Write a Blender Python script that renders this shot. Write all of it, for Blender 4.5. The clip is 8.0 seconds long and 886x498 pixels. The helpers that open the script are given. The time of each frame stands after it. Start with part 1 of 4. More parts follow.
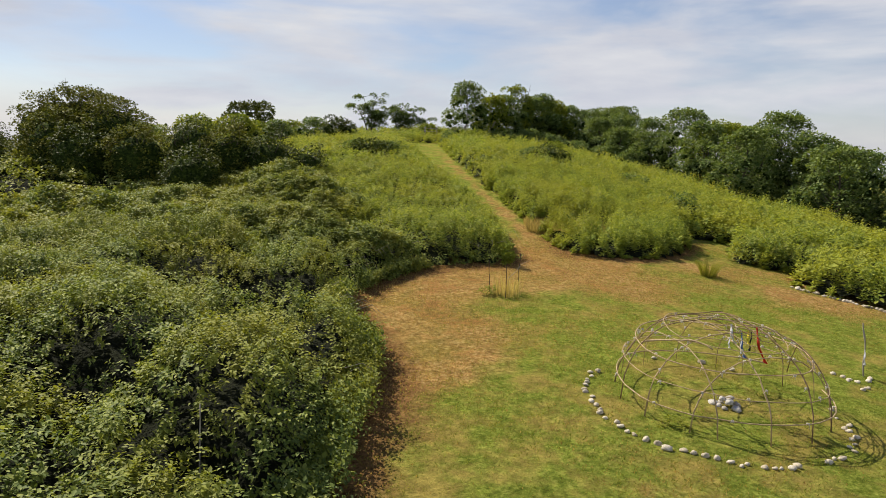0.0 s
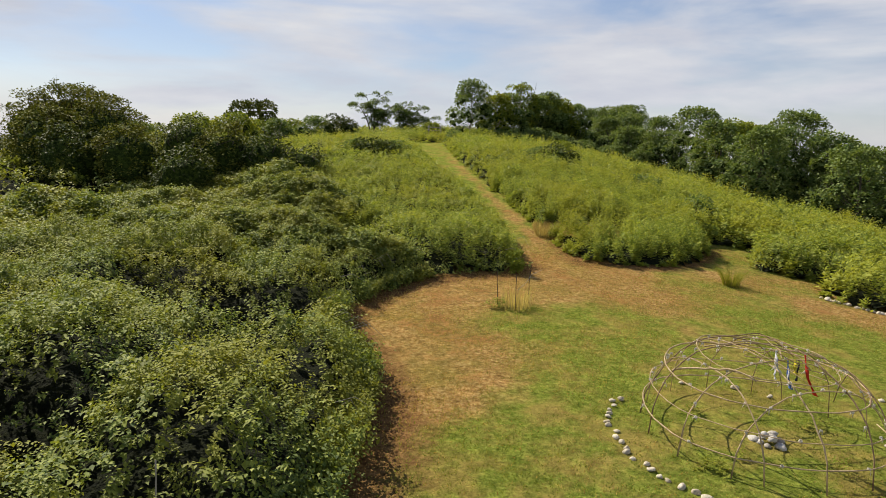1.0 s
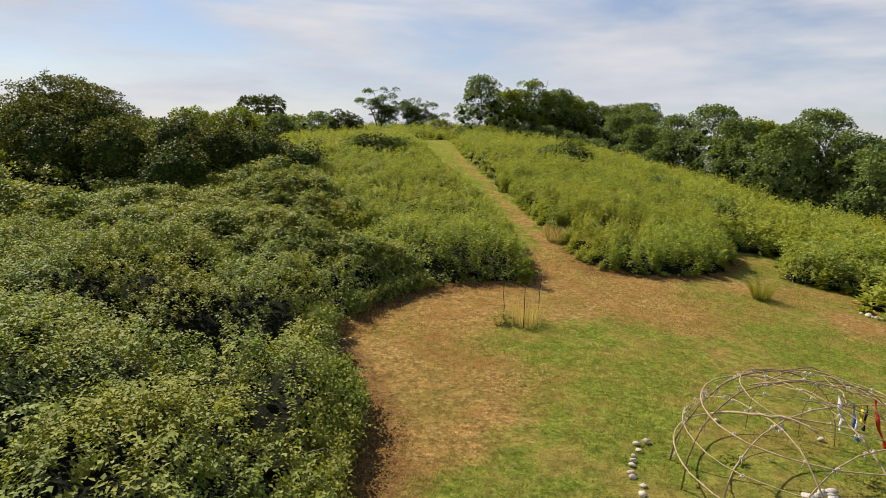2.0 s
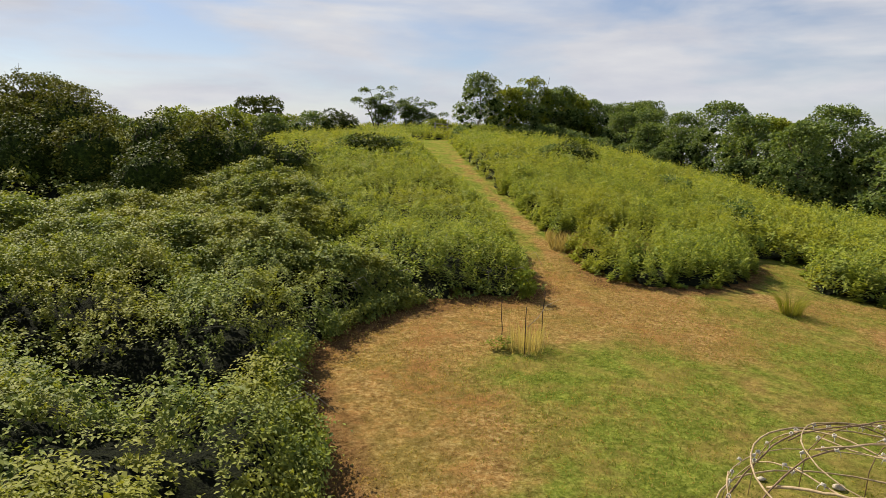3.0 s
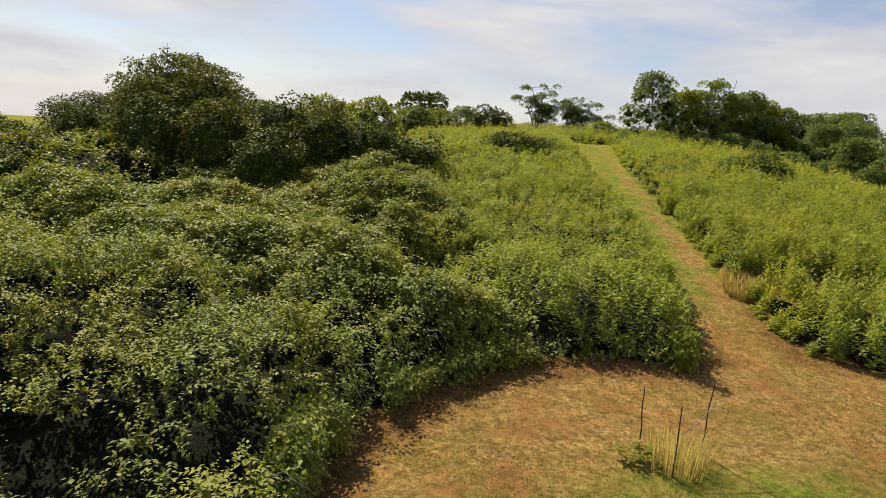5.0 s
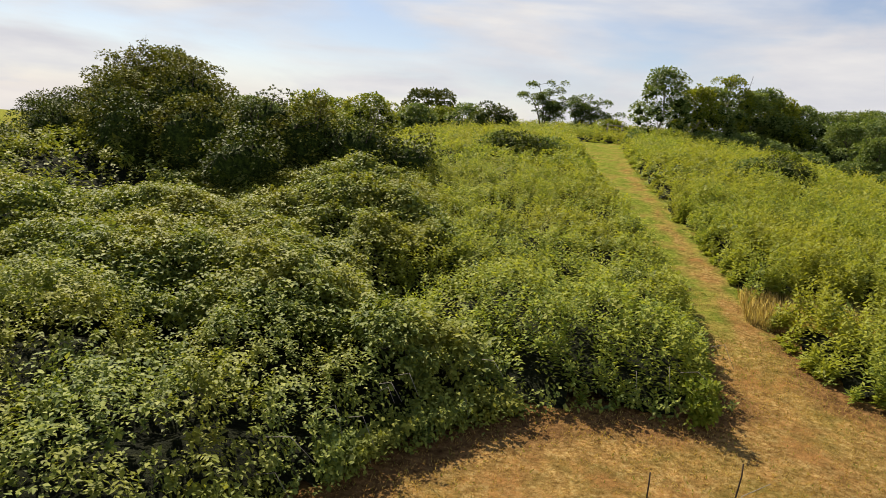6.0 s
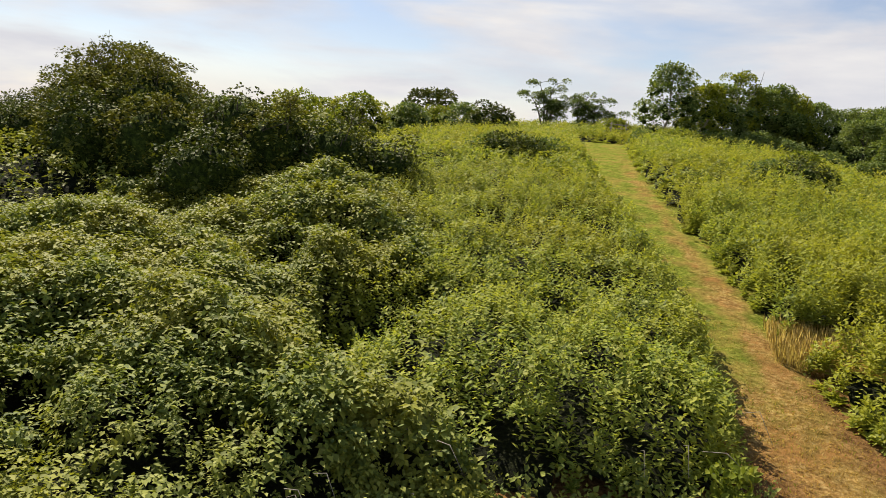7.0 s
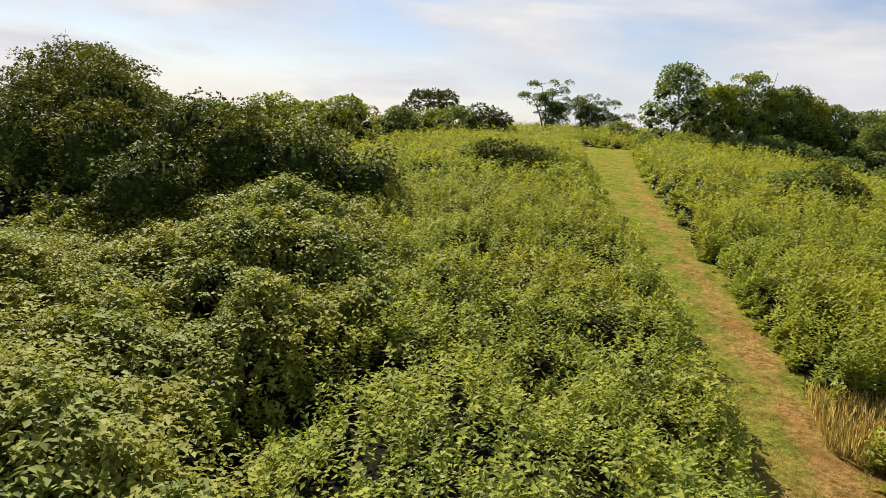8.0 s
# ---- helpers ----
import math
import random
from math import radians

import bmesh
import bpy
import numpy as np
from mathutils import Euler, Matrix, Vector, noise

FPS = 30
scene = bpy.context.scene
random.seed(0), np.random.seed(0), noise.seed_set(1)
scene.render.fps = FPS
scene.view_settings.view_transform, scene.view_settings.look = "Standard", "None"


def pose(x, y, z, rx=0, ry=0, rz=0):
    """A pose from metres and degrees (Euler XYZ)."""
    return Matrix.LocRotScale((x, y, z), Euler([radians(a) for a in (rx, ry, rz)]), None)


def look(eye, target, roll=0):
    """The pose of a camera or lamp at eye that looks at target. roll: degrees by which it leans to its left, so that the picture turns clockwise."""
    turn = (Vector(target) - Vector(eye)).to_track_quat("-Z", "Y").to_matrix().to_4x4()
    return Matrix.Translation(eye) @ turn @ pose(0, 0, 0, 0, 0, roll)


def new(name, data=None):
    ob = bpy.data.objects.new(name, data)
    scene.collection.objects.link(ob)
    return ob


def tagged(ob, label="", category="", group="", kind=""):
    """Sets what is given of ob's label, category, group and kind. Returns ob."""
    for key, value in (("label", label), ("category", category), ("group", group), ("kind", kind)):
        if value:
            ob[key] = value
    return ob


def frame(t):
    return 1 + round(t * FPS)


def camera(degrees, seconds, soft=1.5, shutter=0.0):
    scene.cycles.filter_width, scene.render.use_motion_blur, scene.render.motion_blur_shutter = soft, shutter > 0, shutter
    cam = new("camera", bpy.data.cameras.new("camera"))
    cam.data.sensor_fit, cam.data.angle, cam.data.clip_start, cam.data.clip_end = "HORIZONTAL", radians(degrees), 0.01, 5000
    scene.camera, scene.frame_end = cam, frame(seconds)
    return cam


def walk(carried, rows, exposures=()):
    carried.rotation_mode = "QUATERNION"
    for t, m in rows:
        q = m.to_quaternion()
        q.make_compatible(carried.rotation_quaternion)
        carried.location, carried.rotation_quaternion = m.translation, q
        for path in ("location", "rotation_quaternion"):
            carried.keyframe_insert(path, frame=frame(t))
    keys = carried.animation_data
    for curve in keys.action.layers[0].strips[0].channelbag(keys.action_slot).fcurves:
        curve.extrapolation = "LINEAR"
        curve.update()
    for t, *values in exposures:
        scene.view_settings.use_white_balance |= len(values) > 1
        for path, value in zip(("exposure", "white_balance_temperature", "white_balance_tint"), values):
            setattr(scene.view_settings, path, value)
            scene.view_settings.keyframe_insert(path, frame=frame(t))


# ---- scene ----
cam = camera(64.8, 8.0, soft=0.5)
PATH = [
    (0, (0.197, 0.032, 6.245), (0.17, 1.998, 5.877), 0.4),
    (0.5, (0.145, 0.918, 6.238), (0.115, 2.883, 5.868), 0.5),
    (1, (0.152, 1.9, 6.23), (0.114, 3.865, 5.859), 0.4),
    (1.2, (0.16, 2.342, 6.224), (0.117, 4.305, 5.845), 0.8),
    (2.3, (0.437, 4.971, 6.07), (0.368, 6.934, 5.693), 0.7),
    (2.5, (0.482, 5.486, 6.041), (0.413, 7.449, 5.664), 0.6),
    (3, (0.606, 6.933, 5.956), (0.536, 8.896, 5.58), 0.5),
    (3.5, (0.719, 8.402, 5.864), (0.61, 10.364, 5.49), 0.7),
    (4, (0.887, 9.887, 5.764), (0.637, 11.835, 5.388), 1.3),
    (4.5, (0.976, 11.251, 5.694), (0.558, 13.169, 5.315), 2.2),
    (4.7, (0.978, 11.748, 5.686), (0.507, 13.654, 5.307), 2.5),
    (5.8, (1.086, 14.936, 5.763), (0.548, 16.821, 5.366), 3.5),
    (6, (1.054, 15.539, 5.754), (0.517, 17.424, 5.358), 3.3),
    (6.5, (1.029, 17.154, 5.725), (0.485, 19.037, 5.33), 3.1),
    (7, (0.965, 18.876, 5.73), (0.414, 20.757, 5.334), 2.9),
    (7.5, (0.857, 20.671, 5.854), (0.3, 22.551, 5.459), 2.9),
    (8, (0.748, 22.428, 6.04), (0.184, 24.306, 5.644), 2.8),
]
LEVEL = pose(0, 0, 0, 2.2, -1.4, 0)
walk(cam, [(t, LEVEL @ look(eye, target, roll)) for t, eye, target, roll in PATH], [(0.0, 0.36, 6300, 10), (3.0, 0.36, 6400, 10), (4.5, 0.40, 6650, 10), (6.0, 0.52, 6700, 10), (8.0, 0.60, 6700, 10)])

# ---- world, sun and exposure ----
SUN = Vector((-0.51, 0.53, 0.68)).normalized()
world = bpy.data.worlds.new("sky")
scene.world = world
world.use_nodes = True
wt = world.node_tree
wt.nodes.clear()


def wnode(kind, **inputs):
    n = wt.nodes.new(kind)
    for k, v in inputs.items():
        n.inputs[k.replace("_", " ")].default_value = v
    return n


sky = wt.nodes.new("ShaderNodeTexSky")
sky.sky_type = "NISHITA"
sky.sun_disc = False
sky.sun_elevation = math.asin(SUN.z)
sky.sun_rotation = math.atan2(SUN.x, SUN.y)
sky.air_density, sky.dust_density, sky.ozone_density = 1.0, 0.2, 1.5
coord = wt.nodes.new("ShaderNodeTexCoord")
sep = wt.nodes.new("ShaderNodeSeparateXYZ")
wt.links.new(coord.outputs["Generated"], sep.inputs[0])
cloud_at = wt.nodes.new("ShaderNodeMapping")
cloud_at.inputs["Scale"].default_value = (2.4, 2.4, 10.5)
cloud_at.inputs["Location"].default_value = (3.1, 1.4, 0.3)
wt.links.new(coord.outputs["Generated"], cloud_at.inputs[0])
broad = wnode("ShaderNodeTexNoise", Scale=1.25, Detail=7.0, Roughness=0.50, Distortion=0.35)
wt.links.new(cloud_at.outputs[0], broad.inputs["Vector"])
veil = wt.nodes.new("ShaderNodeValToRGB")
veil.color_ramp.elements[0].position, veil.color_ramp.elements[1].position = 0.40, 0.60
veil.color_ramp.elements[0].color = (0.16, 0.16, 0.16, 1)
wt.links.new(broad.outputs["Fac"], veil.inputs[0])
shade = wnode("ShaderNodeTexNoise", Scale=2.2, Detail=5.0, Roughness=0.55)
wt.links.new(cloud_at.outputs[0], shade.inputs["Vector"])
cloud_tone = wt.nodes.new("ShaderNodeValToRGB")
cloud_tone.color_ramp.elements[0].position, cloud_tone.color_ramp.elements[1].position = 0.35, 0.7
cloud_tone.color_ramp.elements[0].color = (0.76, 0.78, 0.86, 1)
cloud_tone.color_ramp.elements[1].color = (0.97, 0.96, 0.97, 1)
wt.links.new(shade.outputs["Fac"], cloud_tone.inputs[0])
clear_sky = wnode("ShaderNodeBackground", Strength=0.070)
tint = wt.nodes.new("ShaderNodeMix")
tint.data_type, tint.blend_type = "RGBA", "MULTIPLY"
tint.inputs[0].default_value = 1.0
tint.inputs[7].default_value = (1.0, 0.95, 1.02, 1)
wt.links.new(sky.outputs[0], tint.inputs[6])
wt.links.new(tint.outputs[2], clear_sky.inputs["Color"])
cloud = wnode("ShaderNodeBackground", Strength=0.60)
wt.links.new(cloud_tone.outputs[0], cloud.inputs["Color"])
sky_mix = wt.nodes.new("ShaderNodeMixShader")
fade = wt.nodes.new("ShaderNodeMapRange")  # the cloud sheet thins out overhead
for k, v in zip(range(1, 5), (0.30, 0.75, 1.0, 0.12)):
    fade.inputs[k].default_value = v
wt.links.new(sep.outputs["Z"], fade.inputs[0])
haze = wt.nodes.new("ShaderNodeMapRange")  # and closes towards the horizon
for k, v in zip(range(1, 5), (0.0, 0.10, 0.85, 0.0)):
    haze.inputs[k].default_value = v
wt.links.new(sep.outputs["Z"], haze.inputs[0])
thin = wt.nodes.new("ShaderNodeMath")
thin.operation = "MULTIPLY"
wt.links.new(veil.outputs[0], thin.inputs[0])
wt.links.new(fade.outputs[0], thin.inputs[1])
cover = wt.nodes.new("ShaderNodeMath")
cover.operation = "MAXIMUM"
wt.links.new(thin.outputs[0], cover.inputs[0])
wt.links.new(haze.outputs[0], cover.inputs[1])
wt.links.new(cover.outputs[0], sky_mix.inputs[0])
wt.links.new(clear_sky.outputs[0], sky_mix.inputs[1])
wt.links.new(cloud.outputs[0], sky_mix.inputs[2])
wout = wt.nodes.new("ShaderNodeOutputWorld")
wt.links.new(sky_mix.outputs[0], wout.inputs[0])

sun_data = bpy.data.lights.new("sun", "SUN")
sun_data.energy, sun_data.angle, sun_data.color = 5.0, radians(0.53), (1.0, 0.90, 0.72)
sun = new("sun", sun_data)
sun.matrix_world = look(SUN * 60, (0, 0, 0))

# ---- materials ----


def material(name, rough=0.8, spec=0.3):
    m = bpy.data.materials.new(name)
    m.use_nodes = True
    b = m.node_tree.nodes["Principled BSDF"]
    b.inputs["Roughness"].default_value = rough
    b.inputs["Specular IOR Level"].default_value = spec
    return m, m.node_tree, b


def ramp(nt, source, stops):
    r = nt.nodes.new("ShaderNodeValToRGB")
    e = r.color_ramp.elements
    while len(e) < len(stops):
        e.new(0.5)
    for el, (p, c) in zip(e, stops):
        el.position, el.color = p, (*c, 1)
    nt.links.new(source, r.inputs[0])
    return r.outputs[0]


def tex(nt, scale, detail=4.0, rough=0.55, stretch=None):
    c = nt.nodes.new("ShaderNodeTexCoord")
    n = nt.nodes.new("ShaderNodeTexNoise")
    n.inputs["Scale"].default_value, n.inputs["Detail"].default_value, n.inputs["Roughness"].default_value = scale, detail, rough
    src = c.outputs["Object"]
    if stretch:
        mp = nt.nodes.new("ShaderNodeMapping")
        mp.inputs["Scale"].default_value = stretch
        nt.links.new(src, mp.inputs[0])
        src = mp.outputs[0]
    nt.links.new(src, n.inputs["Vector"])
    return n.outputs["Fac"]


def blend(nt, fac, a, b, mode="MIX"):
    m = nt.nodes.new("ShaderNodeMix")
    m.data_type, m.blend_type = "RGBA", mode
    for sock, v in ((m.inputs[0], fac), (m.inputs[6], a), (m.inputs[7], b)):
        if isinstance(v, (int, float)):
            sock.default_value = v
        elif isinstance(v, tuple):
            sock.default_value = (*v, 1)
        else:
            nt.links.new(v, sock)
    return m.outputs[2]


def bump(nt, bsdf, height, strength, distance):
    b = nt.nodes.new("ShaderNodeBump")
    b.inputs["Strength"].default_value, b.inputs["Distance"].default_value = strength, distance
    nt.links.new(height, b.inputs["Height"])
    nt.links.new(b.outputs[0], bsdf.inputs["Normal"])


def leaf_material(name, stops, patch, patch_scale=0.35, through_light=0.3, rough=0.65, spec=0.15):
    """Foliage: one tone for each leaf, drifting over patches of the growth, with light passing through the blade."""
    m, nt, b = material(name, rough, spec)
    geo = nt.nodes.new("ShaderNodeNewGeometry")
    tone = ramp(nt, geo.outputs["Random Per Island"], stops)
    tone = blend(nt, ramp(nt, tex(nt, patch_scale, 3.0), [(0.42, (0, 0, 0)), (0.62, (1, 1, 1))]), tone, blend(nt, 0.55, tone, patch))
    nt.links.new(tone, b.inputs["Base Color"])
    tr = nt.nodes.new("ShaderNodeBsdfTranslucent")
    nt.links.new(blend(nt, 1.0, tone, (1.25, 1.2, 0.55), "MULTIPLY"), tr.inputs["Color"])
    mix = nt.nodes.new("ShaderNodeMixShader")
    mix.inputs[0].default_value = through_light
    nt.links.new(b.outputs[0], mix.inputs[1])
    nt.links.new(tr.outputs[0], mix.inputs[2])
    nt.links.new(mix.outputs[0], nt.nodes["Material Output"].inputs["Surface"])
    return m


LEAF_BRAMBLE = leaf_material("bramble_leaf", [(0.0, (0.085, 0.125, 0.038)), (0.45, (0.185, 0.240, 0.050)), (0.85, (0.31, 0.355, 0.066)), (1.0, (0.41, 0.44, 0.12))], (0.36, 0.335, 0.042), 0.45, 0.28, 0.62, 0.16)
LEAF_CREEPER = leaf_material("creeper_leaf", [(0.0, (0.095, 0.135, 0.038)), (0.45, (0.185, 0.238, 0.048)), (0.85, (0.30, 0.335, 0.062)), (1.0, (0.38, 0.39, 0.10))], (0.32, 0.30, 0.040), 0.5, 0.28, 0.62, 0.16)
LEAF_MEADOW = leaf_material("meadow_leaf", [(0.0, (0.15, 0.21, 0.045)), (0.5, (0.29, 0.35, 0.060)), (1.0, (0.445, 0.47, 0.09))], (0.41, 0.395, 0.046), 0.25, 0.37)
LEAF_TREE = leaf_material("tree_leaf", [(0.0, (0.075, 0.125, 0.034)), (0.6, (0.15, 0.215, 0.060)), (1.0, (0.27, 0.32, 0.105))], (0.20, 0.245, 0.05), 0.4, 0.28, 0.6, 0.2)
LEAF_DARK = leaf_material("dark_leaf", [(0.0, (0.036, 0.060, 0.013)), (0.6, (0.075, 0.105, 0.019)), (1.0, (0.15, 0.17, 0.03))], (0.13, 0.13, 0.02), 0.4, 0.16)
LEAF_VINE = leaf_material("vine_leaf", [(0.0, (0.05, 0.072, 0.015)), (0.5, (0.125, 0.15, 0.026)), (1.0, (0.28, 0.285, 0.05))], (0.22, 0.20, 0.032), 0.6, 0.13, 0.7, 0.1)
LEAF_LIGHT = leaf_material("light_leaf", [(0.0, (0.11, 0.155, 0.016)), (0.6, (0.20, 0.25, 0.028)), (1.0, (0.32, 0.35, 0.05))], (0.30, 0.30, 0.028), 0.4, 0.36)
STRAW = leaf_material("dry_grass", [(0.0, (0.30, 0.19, 0.065)), (0.6, (0.46, 0.32, 0.115)), (1.0, (0.60, 0.47, 0.21))], (0.42, 0.27, 0.09), 0.6, 0.45, 0.8, 0.1)
PALE_STRAW = leaf_material("pale_dry_grass", [(0.0, (0.40, 0.30, 0.13)), (0.6, (0.56, 0.44, 0.22)), (1.0, (0.68, 0.57, 0.33))], (0.44, 0.38, 0.15), 0.8, 0.5, 0.8, 0.1)
BLADE = leaf_material("grass_blade", [(0.0, (0.135, 0.175, 0.026)), (0.6, (0.225, 0.265, 0.040)), (1.0, (0.37, 0.375, 0.09))], (0.33, 0.29, 0.058), 0.6, 0.45, 0.7, 0.1)


# near-black colours paint the shade between stems onto the sheet under the leaves
def under_shade_material():
    m, nt, b = material("under_leaf_shade", 0.95, 0.1)
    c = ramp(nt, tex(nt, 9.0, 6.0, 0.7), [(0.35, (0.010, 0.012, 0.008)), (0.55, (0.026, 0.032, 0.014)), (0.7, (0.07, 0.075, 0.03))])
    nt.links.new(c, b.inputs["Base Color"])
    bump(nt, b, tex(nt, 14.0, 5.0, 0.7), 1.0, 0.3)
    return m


def ground_material():
    """Mown turf: green where it is moist, straw where it is worn, brown soil and painted shade along the growth."""
    m, nt, b = material("turf", 1.0, 0.0)
    dry = nt.nodes.new("ShaderNodeAttribute")
    dry.attribute_name = "dry"
    clump = ramp(nt, tex(nt, 3.2, 6.0, 0.7), [(0.36, (0.72, 0.72, 0.70)), (0.5, (1.0, 1.0, 1.0)), (0.64, (1.35, 1.32, 1.3))])
    fine = tex(nt, 9.0, 8.0, 0.72)
    mid = tex(nt, 0.9, 5.0, 0.6)
    green = ramp(nt, fine, [(0.32, (0.085, 0.110, 0.018)), (0.5, (0.182, 0.222, 0.033)), (0.66, (0.315, 0.335, 0.07))])
    green = blend(nt, ramp(nt, mid, [(0.45, (0, 0, 0)), (0.62, (0.75, 0.75, 0.75))]), green, (0.33, 0.245, 0.07))
    straw = ramp(nt, fine, [(0.32, (0.155, 0.080, 0.025)), (0.5, (0.36, 0.220, 0.076)), (0.68, (0.58, 0.42, 0.175))])
    straw = blend(nt, ramp(nt, tex(nt, 0.55, 5.0, 0.6), [(0.46, (0, 0, 0)), (0.64, (0.8, 0.8, 0.8))]), straw, blend(nt, 0.55, straw, (0.19, 0.19, 0.035)))
    straw = blend(nt, ramp(nt, tex(nt, 0.8, 5.0, 0.65), [(0.50, (0, 0, 0)), (0.66, (0.8, 0.8, 0.8))]), straw, (0.30, 0.155, 0.055))
    # brown strip: bare soil, spread wider and darker for the thicket's cast shadow
    bare = nt.nodes.new("ShaderNodeAttribute")
    bare.attribute_name = "bare"
    soil = ramp(nt, fine, [(0.35, (0.10, 0.05, 0.022)), (0.6, (0.27, 0.15, 0.062))])
    wob = nt.nodes.new("ShaderNodeMath")
    wob.operation = "MULTIPLY_ADD"
    wob.inputs[1].default_value, wob.inputs[2].default_value = 0.9, -0.45
    nt.links.new(tex(nt, 1.4, 7.0, 0.68), wob.inputs[0])
    add = nt.nodes.new("ShaderNodeMath")
    nt.links.new(dry.outputs["Fac"], add.inputs[0])
    nt.links.new(wob.outputs[0], add.inputs[1])
    c = blend(nt, ramp(nt, add.outputs[0], [(0.30, (0, 0, 0)), (0.70, (1, 1, 1))]), green, straw)
    worn = nt.nodes.new("ShaderNodeMath")
    nt.links.new(bare.outputs["Fac"], worn.inputs[0])
    nt.links.new(wob.outputs[0], worn.inputs[1])
    c = blend(nt, ramp(nt, worn.outputs[0], [(0.35, (0, 0, 0)), (0.7, (0.9, 0.9, 0.9))]), c, soil)
    nt.links.new(blend(nt, 1.0, c, clump, "MULTIPLY"), b.inputs["Base Color"])
    bump(nt, b, tex(nt, 16.0, 6.0, 0.75), 1.0, 0.07)
    return m


def wood_material(name, dark, light, scale=14.0):
    m, nt, b = material(name, 0.85, 0.2)
    nt.links.new(ramp(nt, tex(nt, scale, 6.0, 0.65, (1, 1, 0.25)), [(0.3, dark), (0.7, light)]), b.inputs["Base Color"])
    bump(nt, b, tex(nt, scale * 3, 4.0, 0.6, (1, 1, 0.2)), 0.6, 0.01)
    return m


def stone_material(name, lo, hi):
    m, nt, b = material(name, 0.9, 0.25)
    c = ramp(nt, tex(nt, 7.0, 7.0, 0.65), [(0.3, lo), (0.65, hi)])
    oi = nt.nodes.new("ShaderNodeObjectInfo")
    c = blend(nt, 1.0, c, ramp(nt, oi.outputs["Random"], [(0.0, (0.7, 0.66, 0.6)), (1.0, (1.0, 1.0, 1.0))]), "MULTIPLY")
    nt.links.new(c, b.inputs["Base Color"])
    bump(nt, b, tex(nt, 25.0, 6.0, 0.7), 0.6, 0.02)
    return m


def cloth_material(name, col):
    m, nt, b = material(name, 0.85, 0.1)
    nt.links.new(ramp(nt, tex(nt, 30.0, 3.0), [(0.3, tuple(v * 0.75 for v in col)), (0.7, col)]), b.inputs["Base Color"])
    return m


UNDER_SHADE = under_shade_material()


# dark greens put the shade inside a crown into the colour of its core
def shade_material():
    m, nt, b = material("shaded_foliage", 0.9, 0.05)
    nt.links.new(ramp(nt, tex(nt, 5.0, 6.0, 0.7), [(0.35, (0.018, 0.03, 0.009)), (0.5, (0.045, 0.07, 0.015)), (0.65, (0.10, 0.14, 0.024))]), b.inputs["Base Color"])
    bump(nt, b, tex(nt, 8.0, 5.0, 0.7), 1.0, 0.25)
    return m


SHADED = shade_material()
TURF = ground_material()
BARK = wood_material("bark", (0.06, 0.048, 0.035), (0.15, 0.125, 0.095), 6.0)
PALE_BARK = wood_material("pale_bark", (0.22, 0.19, 0.15), (0.42, 0.38, 0.32), 8.0)
SAPLING = wood_material("sapling_bark", (0.13, 0.085, 0.05), (0.40, 0.27, 0.16))
PEELED = wood_material("peeled_sapling", (0.30, 0.21, 0.115), (0.62, 0.47, 0.29))
STAKE = wood_material("dark_stake", (0.035, 0.025, 0.02), (0.11, 0.075, 0.05))
GREY_WOOD = wood_material("weathered_wood", (0.16, 0.14, 0.12), (0.38, 0.35, 0.31))
STONE = stone_material("pale_fieldstone", (0.50, 0.43, 0.32), (0.84, 0.77, 0.63))
STONE_GREY = stone_material("grey_fieldstone", (0.40, 0.38, 0.35), (0.76, 0.73, 0.68))
CLOTH = {n: cloth_material(n + "_cloth", c) for n, c in dict(white=(0.72, 0.70, 0.74), blue=(0.09, 0.16, 0.42), yellow=(0.75, 0.62, 0.06), red=(0.62, 0.05, 0.03), black=(0.02, 0.02, 0.03)).items()}

# ---- shape of the land ----
rng = np.random.default_rng(7)


def lg(v):
    return 1 / (1 + np.exp(-np.clip(v, -60, 60)))


def ground_z(x, y):
    x, y = np.asarray(x, float), np.asarray(y, float)
    s = 2 * np.logaddexp(0, (x - 5) / 2)
    l = 3 * np.logaddexp(0, (-x - 10) / 3)
    up = lg((y - 45) / 8)
    hill = 3.3 * up * np.exp(-(s / 24) ** 2) * np.exp(-(l / 30) ** 2)
    drop = (0.09 + 0.07 * up) * s
    far = np.maximum(0, y - 125)
    rise = 0.0384 * np.clip(y, -60, 125) + 0.0245 * np.clip(x, -60, 60)
    return hill + rise - 7 * (1 - np.exp(-drop / 7)) - 13 * (1 - np.exp(-(far / 140) ** 2)) - 70 * (1 - np.exp(-np.hypot(np.maximum(far - 60, 0), np.maximum(np.abs(x) - 90, 0)) / 900))


def vnoise(x, y, seed=0):
    """Smooth value noise, 0 to 1, with a cell of one metre."""
    x, y = np.asarray(x, float) + 1000.0, np.asarray(y, float) + 1000.0
    xi, yi = np.floor(x).astype(np.int64), np.floor(y).astype(np.int64)
    fx, fy = x - xi, y - yi
    fx, fy = fx * fx * (3 - 2 * fx), fy * fy * (3 - 2 * fy)

    def h(a, b):
        v = (a * 374761393 + b * 668265263 + seed * 974634777) & 0x7FFFFFFF
        v = ((v ^ (v >> 13)) * 1274126177) & 0x7FFFFFFF
        return ((v ^ (v >> 16)) & 0xFFFF) / 65535.0

    return (h(xi, yi) * (1 - fx) + h(xi + 1, yi) * fx) * (1 - fy) + (h(xi, yi + 1) * (1 - fx) + h(xi + 1, yi + 1) * fx) * fy


def lumps(x, y, size, seed=0):
    return 0.65 * vnoise(x / size, y / size, seed) + 0.35 * vnoise(x / size * 2.1 + 7, y / size * 2.1, seed + 1)


